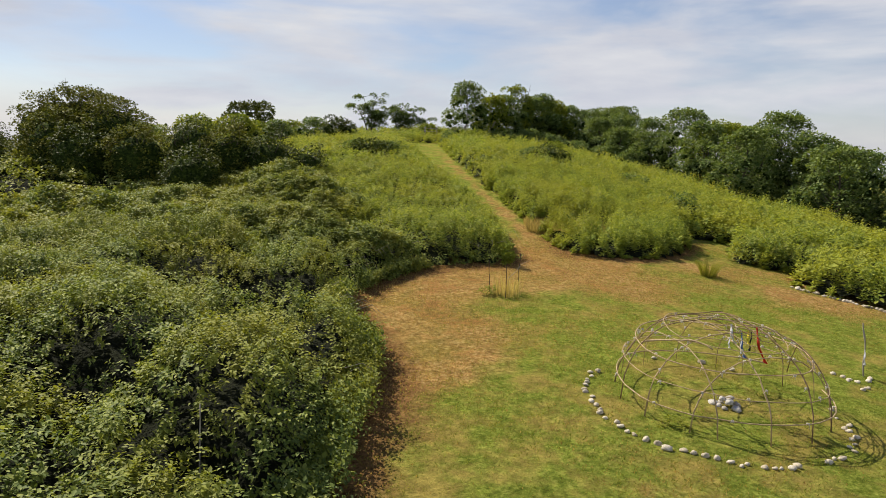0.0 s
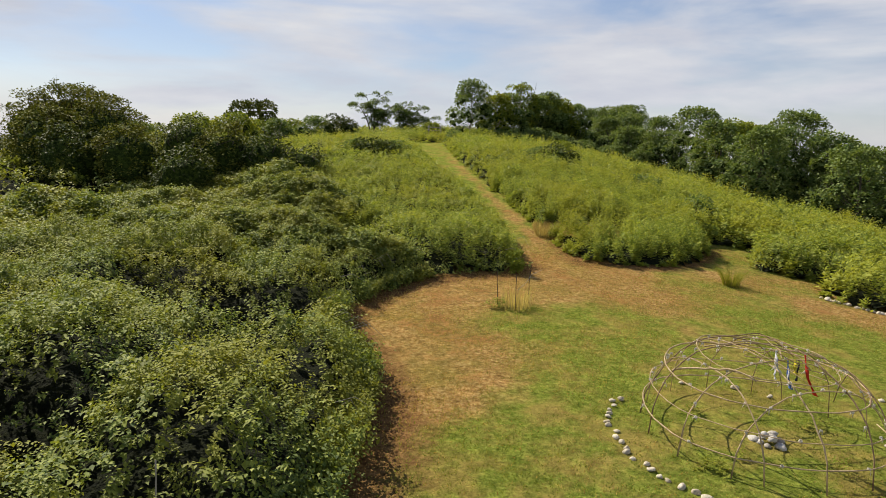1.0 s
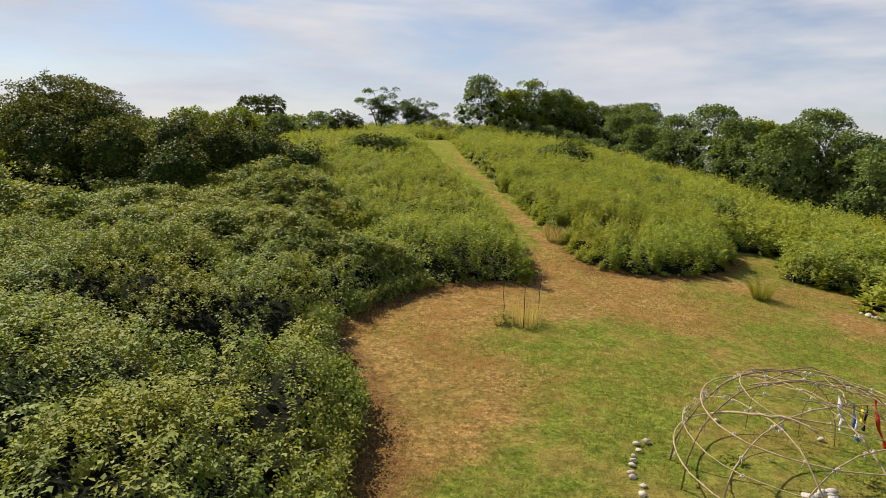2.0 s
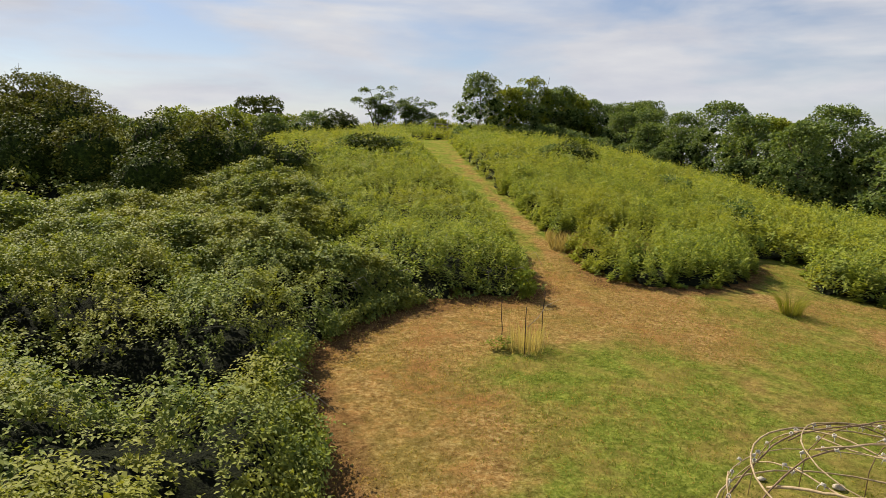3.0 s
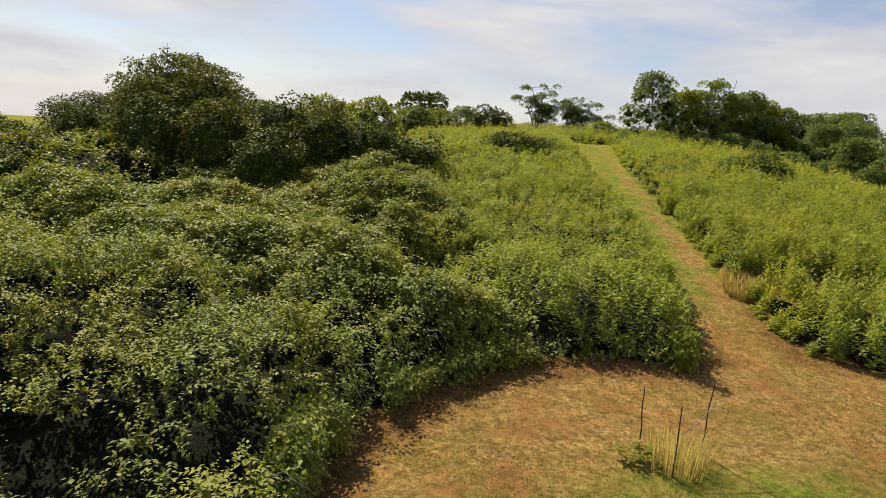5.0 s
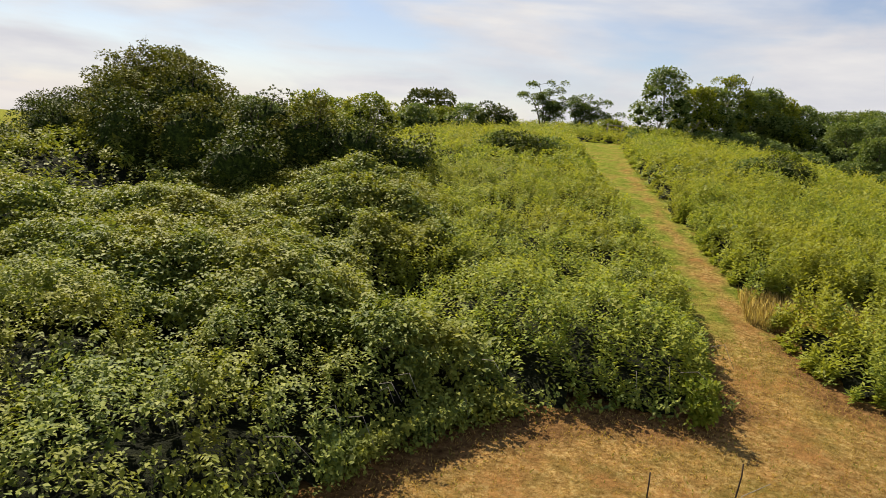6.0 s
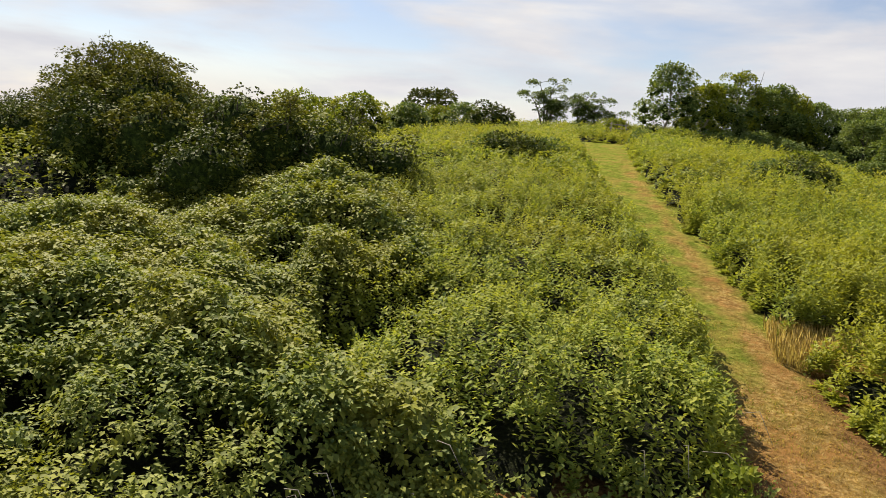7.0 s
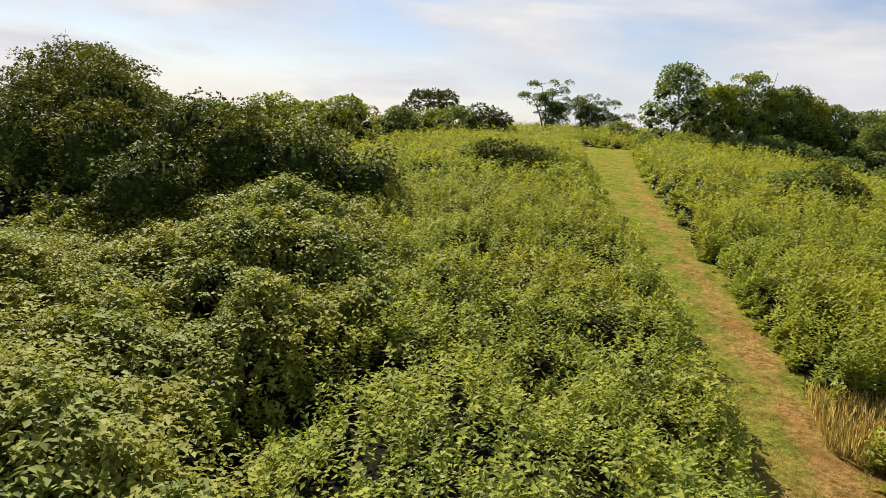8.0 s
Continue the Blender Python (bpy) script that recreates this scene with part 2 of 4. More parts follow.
def puffs(x, y, cell, seed=0, rmin=0.55, rmax=1.15):
    """Rounded cushions of many sizes, 0 to 1, one in each cell."""
    u, v = np.asarray(x, float) / cell + 500, np.asarray(y, float) / cell + 500
    ui, vi = np.floor(u).astype(np.int64), np.floor(v).astype(np.int64)
    best = np.zeros(np.shape(u))

    def h(a, b, k):
        w = (a * 73856093 + b * 19349663 + (seed * 7 + k) * 83492791) & 0x7FFFFFFF
        w = ((w ^ (w >> 12)) * 1274126177) & 0x7FFFFFFF
        return ((w ^ (w >> 15)) & 0xFFFF) / 65535.0

    for du in (-1, 0, 1):
        for dv in (-1, 0, 1):
            a, b = ui + du, vi + dv
            r = rmin + (rmax - rmin) * h(a, b, 3)
            d2 = ((u - a - h(a, b, 1)) ** 2 + (v - b - h(a, b, 2)) ** 2) / (r * r)
            best = np.maximum(best, (0.45 + 0.55 * h(a, b, 4)) * np.sqrt(np.clip(1 - d2, 0, 1)))
    return best


def inside(poly, x, y):
    r = np.zeros(np.shape(x), bool)
    for (ax, ay), (bx, by) in zip(poly, poly[1:] + poly[:1]):
        if ay != by:
            r ^= ((ay > y) != (by > y)) & (x < (bx - ax) * (y - ay) / (by - ay) + ax)
    return r


def edge_distance(poly, x, y):
    d = np.full(np.shape(x), 1e9)
    for (ax, ay), (bx, by) in zip(poly, poly[1:] + poly[:1]):
        t = np.clip(((x - ax) * (bx - ax) + (y - ay) * (by - ay)) / ((bx - ax) ** 2 + (by - ay) ** 2), 0, 1)
        d = np.minimum(d, np.hypot(x - ax - t * (bx - ax), y - ay - t * (by - ay)))
    return d


# the mown lawn, the footpath up the hill and the side path, seen from above
THICKET_FOOT = [(-2.0, -14), (-1.95, 6), (-1.9, 10), (-1.8, 13.5), (-1.75, 16.2), (-2.15, 17.8), (-2.75, 19.3), (-3.3, 20.8), (-3.5, 22), (-3.3, 23.2), (-2.7, 24.8), (-1.6, 26.6), (0.3, 28.2), (2.2, 28.5), (2.9, 29.6)]
PATH_LEFT = [(2.8, 31.7), (2.4, 34.5), (2.0, 37.5), (1.3, 41.2), (0.4, 46.0), (-0.9, 51.5), (-1.95, 57.5), (-3.05, 63.5), (-4.9, 76), (-5.9, 86)]
PATH_RIGHT = [(-1.9, 84), (-1.6, 77), (-0.1, 60), (0.9, 53), (2.15, 46.0), (2.95, 42.6), (3.55, 39.6), (4.0, 37.4), (4.3, 35.5), (4.6, 33.6)]
MEADOW_FRONT = [(4.9, 31.8), (5.5, 30.7), (6.6, 30.3), (8.4, 30.5), (10.0, 31.4), (11.3, 32.8), (12.0, 34.2), (12.6, 36.6)]
BED_FRONT = [(14.6, 36.8), (13.6, 33.6), (13.0, 32.2), (14.2, 31.6), (15.4, 31.0), (14.3, 28.4), (15.2, 26.9), (16.6, 25.5), (22, 20), (30, 12), (34, -14)]
OPEN = THICKET_FOOT + PATH_LEFT + PATH_RIGHT + MEADOW_FRONT + BED_FRONT


def bramble_side(x, y):
    """How far a place lies on the brambles' side (plus) of the line where they give way to meadow plants."""
    line = np.interp(y, [24, 26.6, 28, 29, 30.5, 34, 37, 42, 46, 52, 60, 90, 140], [9, 2.5, -1.5, -4.0, -5.2, -4.6, -4.8, -8, -10, -13, -17, -30, -40])
    return line - x + 1.6 * (vnoise(x / 1.7, y / 1.7, 31) - 0.5)


# shaded hollows in the growth: place, width and depth
HOLLOWS = [(-6.2, 19.4, 1.4, 0.7), (-4.7, 18.1, 1.0, 0.6), (-4.6, 20.2, 0.9, 0.5), (-10.1, 26.5, 0.9, 0.5), (-7.0, 25.6, 0.8, 0.5), (-6.4, 35.6, 1.2, 0.5), (-0.8, 34.3, 0.7, 0.6), (-4.7, 31.5, 0.8, 0.6), (-3.6, 33.0, 0.6, 0.6), (0.1, 35.8, 0.6, 0.6), (-7.6, 33.0, 0.8, 0.5), (-5.9, 38.6, 0.8, 0.6), (-15, 28, 1.2, 0.5), (-4.4, 14.7, 0.9, 0.65), (-3.7, 9.8, 0.6, 0.65), (-6.8, 11.8, 0.9, 0.65), (-4.1, 16.5, 0.5, 0.6), (-2.9, 15.0, 0.5, 0.6), (-2.6, 9.3, 0.4, 0.6), (-7.2, 25.9, 0.7, 0.6), (-4.6, 24.7, 0.6, 0.5), (-8.0, 27.6, 0.7, 0.6), (-4.4, 31.0, 0.7, 0.6), (-9.8, 34.9, 0.8, 0.6), (-0.9, 33.4, 0.6, 0.6), (-5.4, 18.3, 1.3, 0.75), (-4.1, 17.8, 0.8, 0.7), (-8.0, 20.5, 1.0, 0.6), (-13.6, 21.6, 1.0, 0.6), (-5.6, 24.1, 0.7, 0.6), (-12.7, 27.2, 0.9, 0.6)]


def hollow(x, y):
    """1 in the middle of a shaded hollow, 0 away from them."""
    h = np.zeros(np.shape(x))
    for hx, hy, r, deep in HOLLOWS:
        h = np.maximum(h, np.exp(-((x - hx) ** 2 + (y - hy) ** 2) / (r * r)))
    return h


def dry_gap(x, y):
    """The tongue of dry grass that runs off from the footpath: below 1 inside it."""
    return np.hypot((x - 6.0) / 2.9, (y - 36.0 - 0.12 * (x - 6)) / 1.3)


def canopy(x, y):
    """Height of the growth over the ground."""
    d = np.maximum(edge_distance(OPEN, x, y) - 0.8 * np.clip(lumps(x, y, 0.9, 63) - 0.42, 0, 1) - 1.6 * lg((y - 20.5) * 1.5) * lg((-0.3 - x) * 2) * np.clip(lumps(x, y, 1.5, 68) - 0.5, 0, 1), 0)
    b = 0.05 + 1.1 * lumps(x, y, 4.6, 3) ** 1.3 + 1.20 * puffs(x, y, 1.9, 5) + 0.50 * puffs(x, y, 0.75, 8) + 0.42 * puffs(x, y, 0.44, 9)
    b = b + 0.15 + 0.45 * np.exp(-((x + 4.6) ** 2 + (y - 16.5) ** 2) / 9) + 0.55 * np.exp(-((x + 8.6) ** 2 + (y - 38) ** 2) / 16)
    b = b - 1.1 * np.exp(-((x + 18.5) / 8) ** 2 - ((y - 40) / 4.5) ** 2) - 0.9 * np.exp(-((x + 14.5) / 5) ** 2 - ((y - 37.5) / 3.5) ** 2) - 0.6 * np.exp(-((x + 20) / 7) ** 2 - ((y - 38) / 5) ** 2)
    b = b - 0.6 * np.exp(-((x + 3.6) / 2.4) ** 2 - ((y - 27.8) / 2.4) ** 2) + 0.4 * np.exp(-((x + 4.2) ** 2 + (y - 21.6) ** 2) / 3) + 0.6 * np.exp(-((x + 5.9) ** 2 + (y - 32.6) ** 2) / 2.5)
    for hx, hy, r, deep in HOLLOWS:
        b = b * (1 - deep * np.exp(-((x - hx) ** 2 + (y - hy) ** 2) / (r * r)))
    m = 0.22 + 0.30 * lumps(x, y, 3.0, 17) + 0.34 * puffs(x, y, 2.7, 35) + 0.62 * puffs(x, y, 1.3, 25) + 0.30 * puffs(x, y, 0.55, 28) + 0.22 * np.exp(-((x - 1.7) ** 2 + (y - 29.9) ** 2) / 2.5) + 0.3 * np.exp(-((x + 0.5) ** 2 + (y - 31.4) ** 2) / 3.5) + 0.4 * np.exp(-((x + 1.4) ** 2 + (y - 27.6) ** 2) / 2)
    for hx, hy, r, deep in HOLLOWS:
        m = m * (1 - deep * np.exp(-((x - hx) ** 2 + (y - hy) ** 2) / (r * r)))
    w = np.clip(bramble_side(x, y) / 4.2 + 0.18, 0, 1)
    w = w * w * (3 - 2 * w)
    return np.maximum((m + (b - m) * w), 0.25) * (1 - 0.92 * np.exp(-d / ((0.30 + 0.08 * w - 0.07 * lg((y - 24) * 1.5) + 0.50 * lg((18.0 - y) / 0.8) * lg((0.5 - x) * 2) + 0.16 * lg((y - 22.5) * 1.5) * lg((-0.6 - x) * 2) + 0.35 * lg((y - 24.6) * 2) * lg((-0.6 - x) * 2)) * (0.35 + 1.3 * lumps(x, y, 1.6, 65)))))


# ---- building helpers ----


def mesh_data(name, verts, faces, mats, smooth=False, attr=None):
    """A mesh from an array of corners and arrays of faces with the same number of corners each."""
    me = bpy.data.meshes.new(name)
    verts = np.ascontiguousarray(verts, np.float32)
    faces = [np.ascontiguousarray(f, np.int32) for f in (faces if isinstance(faces, list) else [faces]) if len(f)]
    loops = np.concatenate([f.ravel() for f in faces])
    sizes = np.concatenate([np.full(len(f), f.shape[1], np.int32) for f in faces])
    starts = np.concatenate([[0], np.cumsum(sizes)[:-1]]).astype(np.int32)
    me.vertices.add(len(verts))
    me.vertices.foreach_set("co", verts.ravel())
    me.loops.add(len(loops))
    me.loops.foreach_set("vertex_index", loops)
    me.polygons.add(len(sizes))
    me.polygons.foreach_set("loop_start", starts)
    me.polygons.foreach_set("loop_total", sizes)
    if smooth:
        me.polygons.foreach_set("use_smooth", np.ones(len(sizes), bool))
    me.update(calc_edges=True)
    for m in mats if isinstance(mats, (list, tuple)) else [mats]:
        me.materials.append(m)
    if attr:
        for k, v in attr.items():
            a = me.attributes.new(k, "FLOAT", "POINT")
            a.data.foreach_set("value", np.ascontiguousarray(v, np.float32))
    return me


def part(name, data, parent, label=""):
    ob = new(name, data)
    ob.parent = parent
    return tagged(ob, label)


def unit(v):
    return v / np.maximum(np.linalg.norm(v, axis=-1, keepdims=True), 1e-9)


def leaf_shapes(P, D, N, L, W, broad=False):
    """Corners and faces of folded leaves: from their bases P along D, facing N, L long and W wide."""
    n = len(P)
    S = unit(np.cross(D, N))
    N = unit(np.cross(S, D))
    L, W = np.reshape(L, (-1, 1)) * np.ones((n, 1)), np.reshape(W, (-1, 1)) * np.ones((n, 1))
    if broad:
        out = [P, P + 0.28 * L * D + 0.46 * W * S + 0.13 * W * N, P + 0.68 * L * D + 0.36 * W * S + 0.08 * W * N, P + L * D - 0.12 * L * N,
               P + 0.68 * L * D - 0.36 * W * S + 0.08 * W * N, P + 0.28 * L * D - 0.46 * W * S + 0.13 * W * N]
        f = np.array([[0, 3, 2, 1], [0, 5, 4, 3]])
    else:
        out = [P, P + 0.42 * L * D + 0.5 * W * S + 0.12 * W * N, P + L * D - 0.1 * L * N, P + 0.42 * L * D - 0.5 * W * S + 0.12 * W * N]
        f = np.array([[0, 2, 1], [0, 3, 2]])
    k = len(out)
    V = np.stack(out, 1).reshape(-1, 3)
    F = (np.arange(n)[:, None, None] * k + f[None]).reshape(-1, f.shape[1])
    return V, F


def gather(pieces):
    """Join several (corners, faces); triangles and quads stay in lists of their own."""
    V, T, Q, o = [], [], [], 0
    for v, faces in pieces:
        V.append(v)
        for f in faces if isinstance(faces, list) else [faces]:
            (T if f.shape[1] == 3 else Q).append(f + o)
        o += len(v)
    return np.concatenate(V), [np.concatenate(k) for k in (T, Q) if k]


def tube(points, radii, sides=6):
    """A round limb through points."""
    pts = np.asarray(points, float)
    r = np.ones(len(pts)) * np.asarray(radii, float)
    T = unit(np.gradient(pts, axis=0))
    ref = np.array([0.31, 0.17, 0.93]) if abs(T[:, 2].mean()) < 0.8 else np.array([0.95, 0.2, 0.1])
    A = unit(np.cross(T, ref))
    B = np.cross(T, A)
    ang = np.arange(sides) * 2 * np.pi / sides
    V = pts[:, None] + r[:, None, None] * (np.cos(ang)[None, :, None] * A[:, None] + np.sin(ang)[None, :, None] * B[:, None])
    n = len(pts)
    i, j = np.meshgrid(np.arange(n - 1), np.arange(sides), indexing="ij")
    a = i * sides + j
    b = i * sides + (j + 1) % sides
    F = np.stack([a, b, b + sides, a + sides], -1).reshape(-1, 4)
    V = np.concatenate([V.reshape(-1, 3), pts[:1], pts[-1:]])
    jj = np.arange(sides)
    k = (jj + 1) % sides
    e = (n - 1) * sides
    caps = np.concatenate([np.stack([k, jj, jj * 0 + n * sides, jj * 0 + n * sides], -1), np.stack([e + jj, e + k, jj * 0 + n * sides + 1, jj * 0 + n * sides + 1], -1)])
    tri = caps[:, :3]
    return V, F, tri


def tubes_mesh(name, limbs, mat, sides=6):
    V, Q, T, o = [], [], [], 0
    for pts, r in limbs:
        v, q, t = tube(pts, r, sides)
        V.append(v)
        Q.append(q + o)
        T.append(t + o)
        o += len(v)
    return mesh_data(name, np.concatenate(V), [np.concatenate(Q), np.concatenate(T)], mat, True)


def rand_dirs(n):
    return unit(rng.normal(size=(n, 3)))


# ---- ground ----
def spread(near_lo, near_hi, step, far_lo, far_hi):
    core = np.arange(near_lo, near_hi, step)
    up = near_hi + (np.geomspace(1, 1 + (far_hi - near_hi), 46) - 1)
    down = near_lo - (np.geomspace(1, 1 + (near_lo - far_lo), 46) - 1)[1:][::-1]
    return np.concatenate([down, core, up])


gx, gy = spread(-9, 22, 0.24, -2600, 2600), spread(2, 62, 0.28, -600, 3000)
GX, GY = np.meshgrid(gx, gy)
GZ = ground_z(GX, GY) + 0.05 * (vnoise(GX / 1.9, GY / 1.9, 41) - 0.5) + 0.018 * (vnoise(GX / 0.35, GY / 0.35, 42) - 0.5)
def dryness(x, y):
    """0: green turf, 1: straw."""
    shore = edge_distance(THICKET_FOOT + [(-30, 40), (-30, -14)], x, y)
    wob = vnoise(x / 3.3, y / 3.3, 51) - 0.5
    wide = 0.5 + 4.4 * lg((y - 17.0) / 1.2) + 1.8 * wob
    band = 0.95 * lg((wide - shore) / 0.7)
    upper = (0.60 + 0.8 * wob + 0.5 * (vnoise(x / 1.1, y / 1.1, 53) - 0.5)) * lg((y - 22.3 + 5 * wob) / 1.3)
    d = np.maximum(np.maximum(band, upper), 0.12 + 0.5 * wob)
    strip = np.exp(-((x - np.interp(y, [32, 37, 42, 53, 60, 80], [4.2, 3.5, 2.5, 0.5, -0.55, -2.5])) / (0.45 + 0.5 * (vnoise(x / 1.3, y / 2.1, 58) - 0.4))) ** 2) * (0.55 + 0.9 * vnoise(x / 0.6, y / 1.1, 59))
    up_hill = np.clip(0.34 - (y - 34) / 40, 0.12, 1) + 0.45 * strip * np.clip(1.6 - (y - 34) / 34, 0, 1)
    return np.clip(np.where(y > 31, np.where(y < 42, up_hill + 0.35 * np.clip(1 - (y - 31) / 4, 0, 1) * (x < 6), np.where(x < 6, up_hill, 0.2)), d), 0, 1)


def soil_and_shade(x, y):
    """Bare brown soil along the foot of the thicket and of the meadow, widened to paint in their shadow."""
    d = np.minimum(edge_distance(THICKET_FOOT + [(-30, 40), (-30, -14)], x, y), edge_distance(MEADOW_FRONT + [(12, 40), (5, 40)], x, y) + 0.45)
    return np.clip(1.15 - d / (1.35 + 0.3 * lg(19 - y) + 0.9 * (vnoise(x / 1.2, y / 1.2, 57) - 0.3)), 0, 1) * (y < 36)


dry = dryness(GX, GY)
rows, cols = GX.shape
ii, jj = np.meshgrid(np.arange(rows - 1), np.arange(cols - 1), indexing="ij")
a = ii * cols + jj
gfaces = np.stack([a, a + 1, a + cols + 1, a + cols], -1).reshape(-1, 4)
gmesh = mesh_data("ground", np.stack([GX, GY, GZ], -1).reshape(-1, 3), gfaces, TURF, True, {"dry": dry.ravel(), "bare": soil_and_shade(GX, GY).ravel()})
tagged(new("ground", gmesh), "sunburnt mown lawn with green and straw patches and a worn footpath", "ground", kind="structure")


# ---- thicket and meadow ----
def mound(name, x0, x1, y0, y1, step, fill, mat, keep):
    """One sheet a little under the leaves, coloured near-black for the shade inside the growth."""
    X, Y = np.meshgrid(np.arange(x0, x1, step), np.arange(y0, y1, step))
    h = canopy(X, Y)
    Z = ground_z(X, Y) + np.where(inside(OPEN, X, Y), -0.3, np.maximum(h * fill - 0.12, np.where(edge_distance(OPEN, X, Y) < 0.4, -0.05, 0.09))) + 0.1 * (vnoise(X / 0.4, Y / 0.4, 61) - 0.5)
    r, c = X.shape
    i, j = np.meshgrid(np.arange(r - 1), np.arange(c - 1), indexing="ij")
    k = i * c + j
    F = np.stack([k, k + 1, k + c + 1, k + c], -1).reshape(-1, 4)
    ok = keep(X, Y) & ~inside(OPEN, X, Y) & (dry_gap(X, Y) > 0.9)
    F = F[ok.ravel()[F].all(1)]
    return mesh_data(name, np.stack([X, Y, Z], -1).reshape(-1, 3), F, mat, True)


def scatter(n, x0, x1, y0, y1, keep):
    x, y = rng.uniform(x0, x1, n), rng.uniform(y0, y1, n)
    k = keep(x, y)
    return x[k], y[k]


def sprigs(x, y, z, out, count, leaf, length, broad=True):
    """Leafy shoots: at each place count leaves along a short axis that leans to out."""
    n = len(x)
    base = np.stack([x, y, z], -1)
    axis = unit(out + 0.65 * rand_dirs(n) + np.array([0, 0, 0.25]))
    ln = length * rng.uniform(0.5, 1.3, n)
    size = leaf * rng.uniform(0.55, 1.4, n)
    pieces = []
    turn = rng.uniform(0, 6.28, n)
    side = unit(np.cross(axis, rand_dirs(n)))
    other = np.cross(axis, side)
    for i in range(count):
        f = (i + 0.6) / count
        a = turn + i * 2.4
        o = np.cos(a)[:, None] * side + np.sin(a)[:, None] * other
        D = unit(o * (1.15 - 0.4 * f) + axis * (0.1 + 0.35 * f) + 0.2 * rand_dirs(n) + np.array([0, 0, -0.15]))
        N = unit(np.array([-0.25, 0.15, 1.0]) + 0.5 * axis + 0.36 * rand_dirs(n))
        P = base + axis * (ln * (f - 0.55))[:, None]
        s = size * rng.uniform(0.75, 1.15, n) * (1.1 - 0.35 * f)
        pieces.append(leaf_shapes(P, D, N, s, s * rng.uniform(0.55, 0.75, n), broad))
    return gather(pieces)


def surface_out(x, y):
    e = 0.18
    hx = (canopy(x + e, y) + ground_z(x + e, y) - canopy(x - e, y) - ground_z(x - e, y)) / (2 * e)
    hy = (canopy(x, y + e) + ground_z(x, y + e) - canopy(x, y - e) - ground_z(x, y - e)) / (2 * e)
    return unit(np.stack([-np.clip(hx, -2.5, 2.5), -np.clip(hy, -2.5, 2.5), np.ones_like(hx)], -1))


def is_bramble(x, y):
    return (bramble_side(x, y) > 0) & ~inside(OPEN, x, y)


def is_meadow(x, y):
    return (bramble_side(x, y) <= 0.4) & ~inside(OPEN, x, y) & (dry_gap(x, y) > 1 - 0.35 * vnoise(x * 2.2, y * 2.2, 88))


def is_shooty(x, y):
    return is_meadow(x, y) & ((x < 3.2) | (rng.uniform(0, 1, len(x)) < 0.30))


pieces = []


def on_cushion(x, y):
    return 0.02 + 0.35 * puffs(x, y, 1.9, 5) + 0.4 * puffs(x, y, 0.75, 8) + 0.65 * puffs(x, y, 0.44, 9) - 0.07 * lg(22 - y) - 0.42 * hollow(x, y) > rng.uniform(0.42, 0.78, len(x))


def bramble_sprigs(n, x0, x1, y0, y1, keep, count, leaf, length, broad):
    """Leafy shoots over the cushions, and down their steep flanks."""
    x, y = scatter(n, x0, x1, y0, y1, lambda x, y: keep(x, y) & on_cushion(x, y))
    xs, ys = scatter(n, x0, x1, y0, y1, keep)
    out = surface_out(xs, ys)
    steep = np.sqrt(1 - out[:, 2] ** 2) / out[:, 2]
    k = steep > rng.uniform(1.0, 3.2, len(xs)) + 2.0 * hollow(xs, ys)
    x, y = np.concatenate([x, xs[k]]), np.concatenate([y, ys[k]])
    out = surface_out(x, y)
    steep = np.clip(np.sqrt(1 - out[:, 2] ** 2) / out[:, 2], 0, 3)
    z = ground_z(x, y) + canopy(x, y) - rng.uniform(-0.18, 0.20, len(x)) - 0.14 * steep * rng.uniform(0, 1, len(x))
    return sprigs(x, y, z, out, count, leaf, length, broad)


pieces.append(bramble_sprigs(24000, -16.2, 4, 5, 27, is_bramble, 12, 0.098, 0.34, False))
pieces.append(bramble_sprigs(3600, -16.2, -1, -13, 5.2, is_bramble, 6, 0.33, 0.4, False))
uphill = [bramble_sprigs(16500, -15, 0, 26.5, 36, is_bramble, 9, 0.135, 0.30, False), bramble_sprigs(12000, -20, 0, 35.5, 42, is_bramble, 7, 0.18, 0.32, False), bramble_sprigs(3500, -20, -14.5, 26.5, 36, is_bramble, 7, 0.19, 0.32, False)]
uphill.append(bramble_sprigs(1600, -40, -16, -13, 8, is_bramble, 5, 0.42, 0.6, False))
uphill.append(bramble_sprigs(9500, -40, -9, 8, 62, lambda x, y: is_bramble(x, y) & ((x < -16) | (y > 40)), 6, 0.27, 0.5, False))


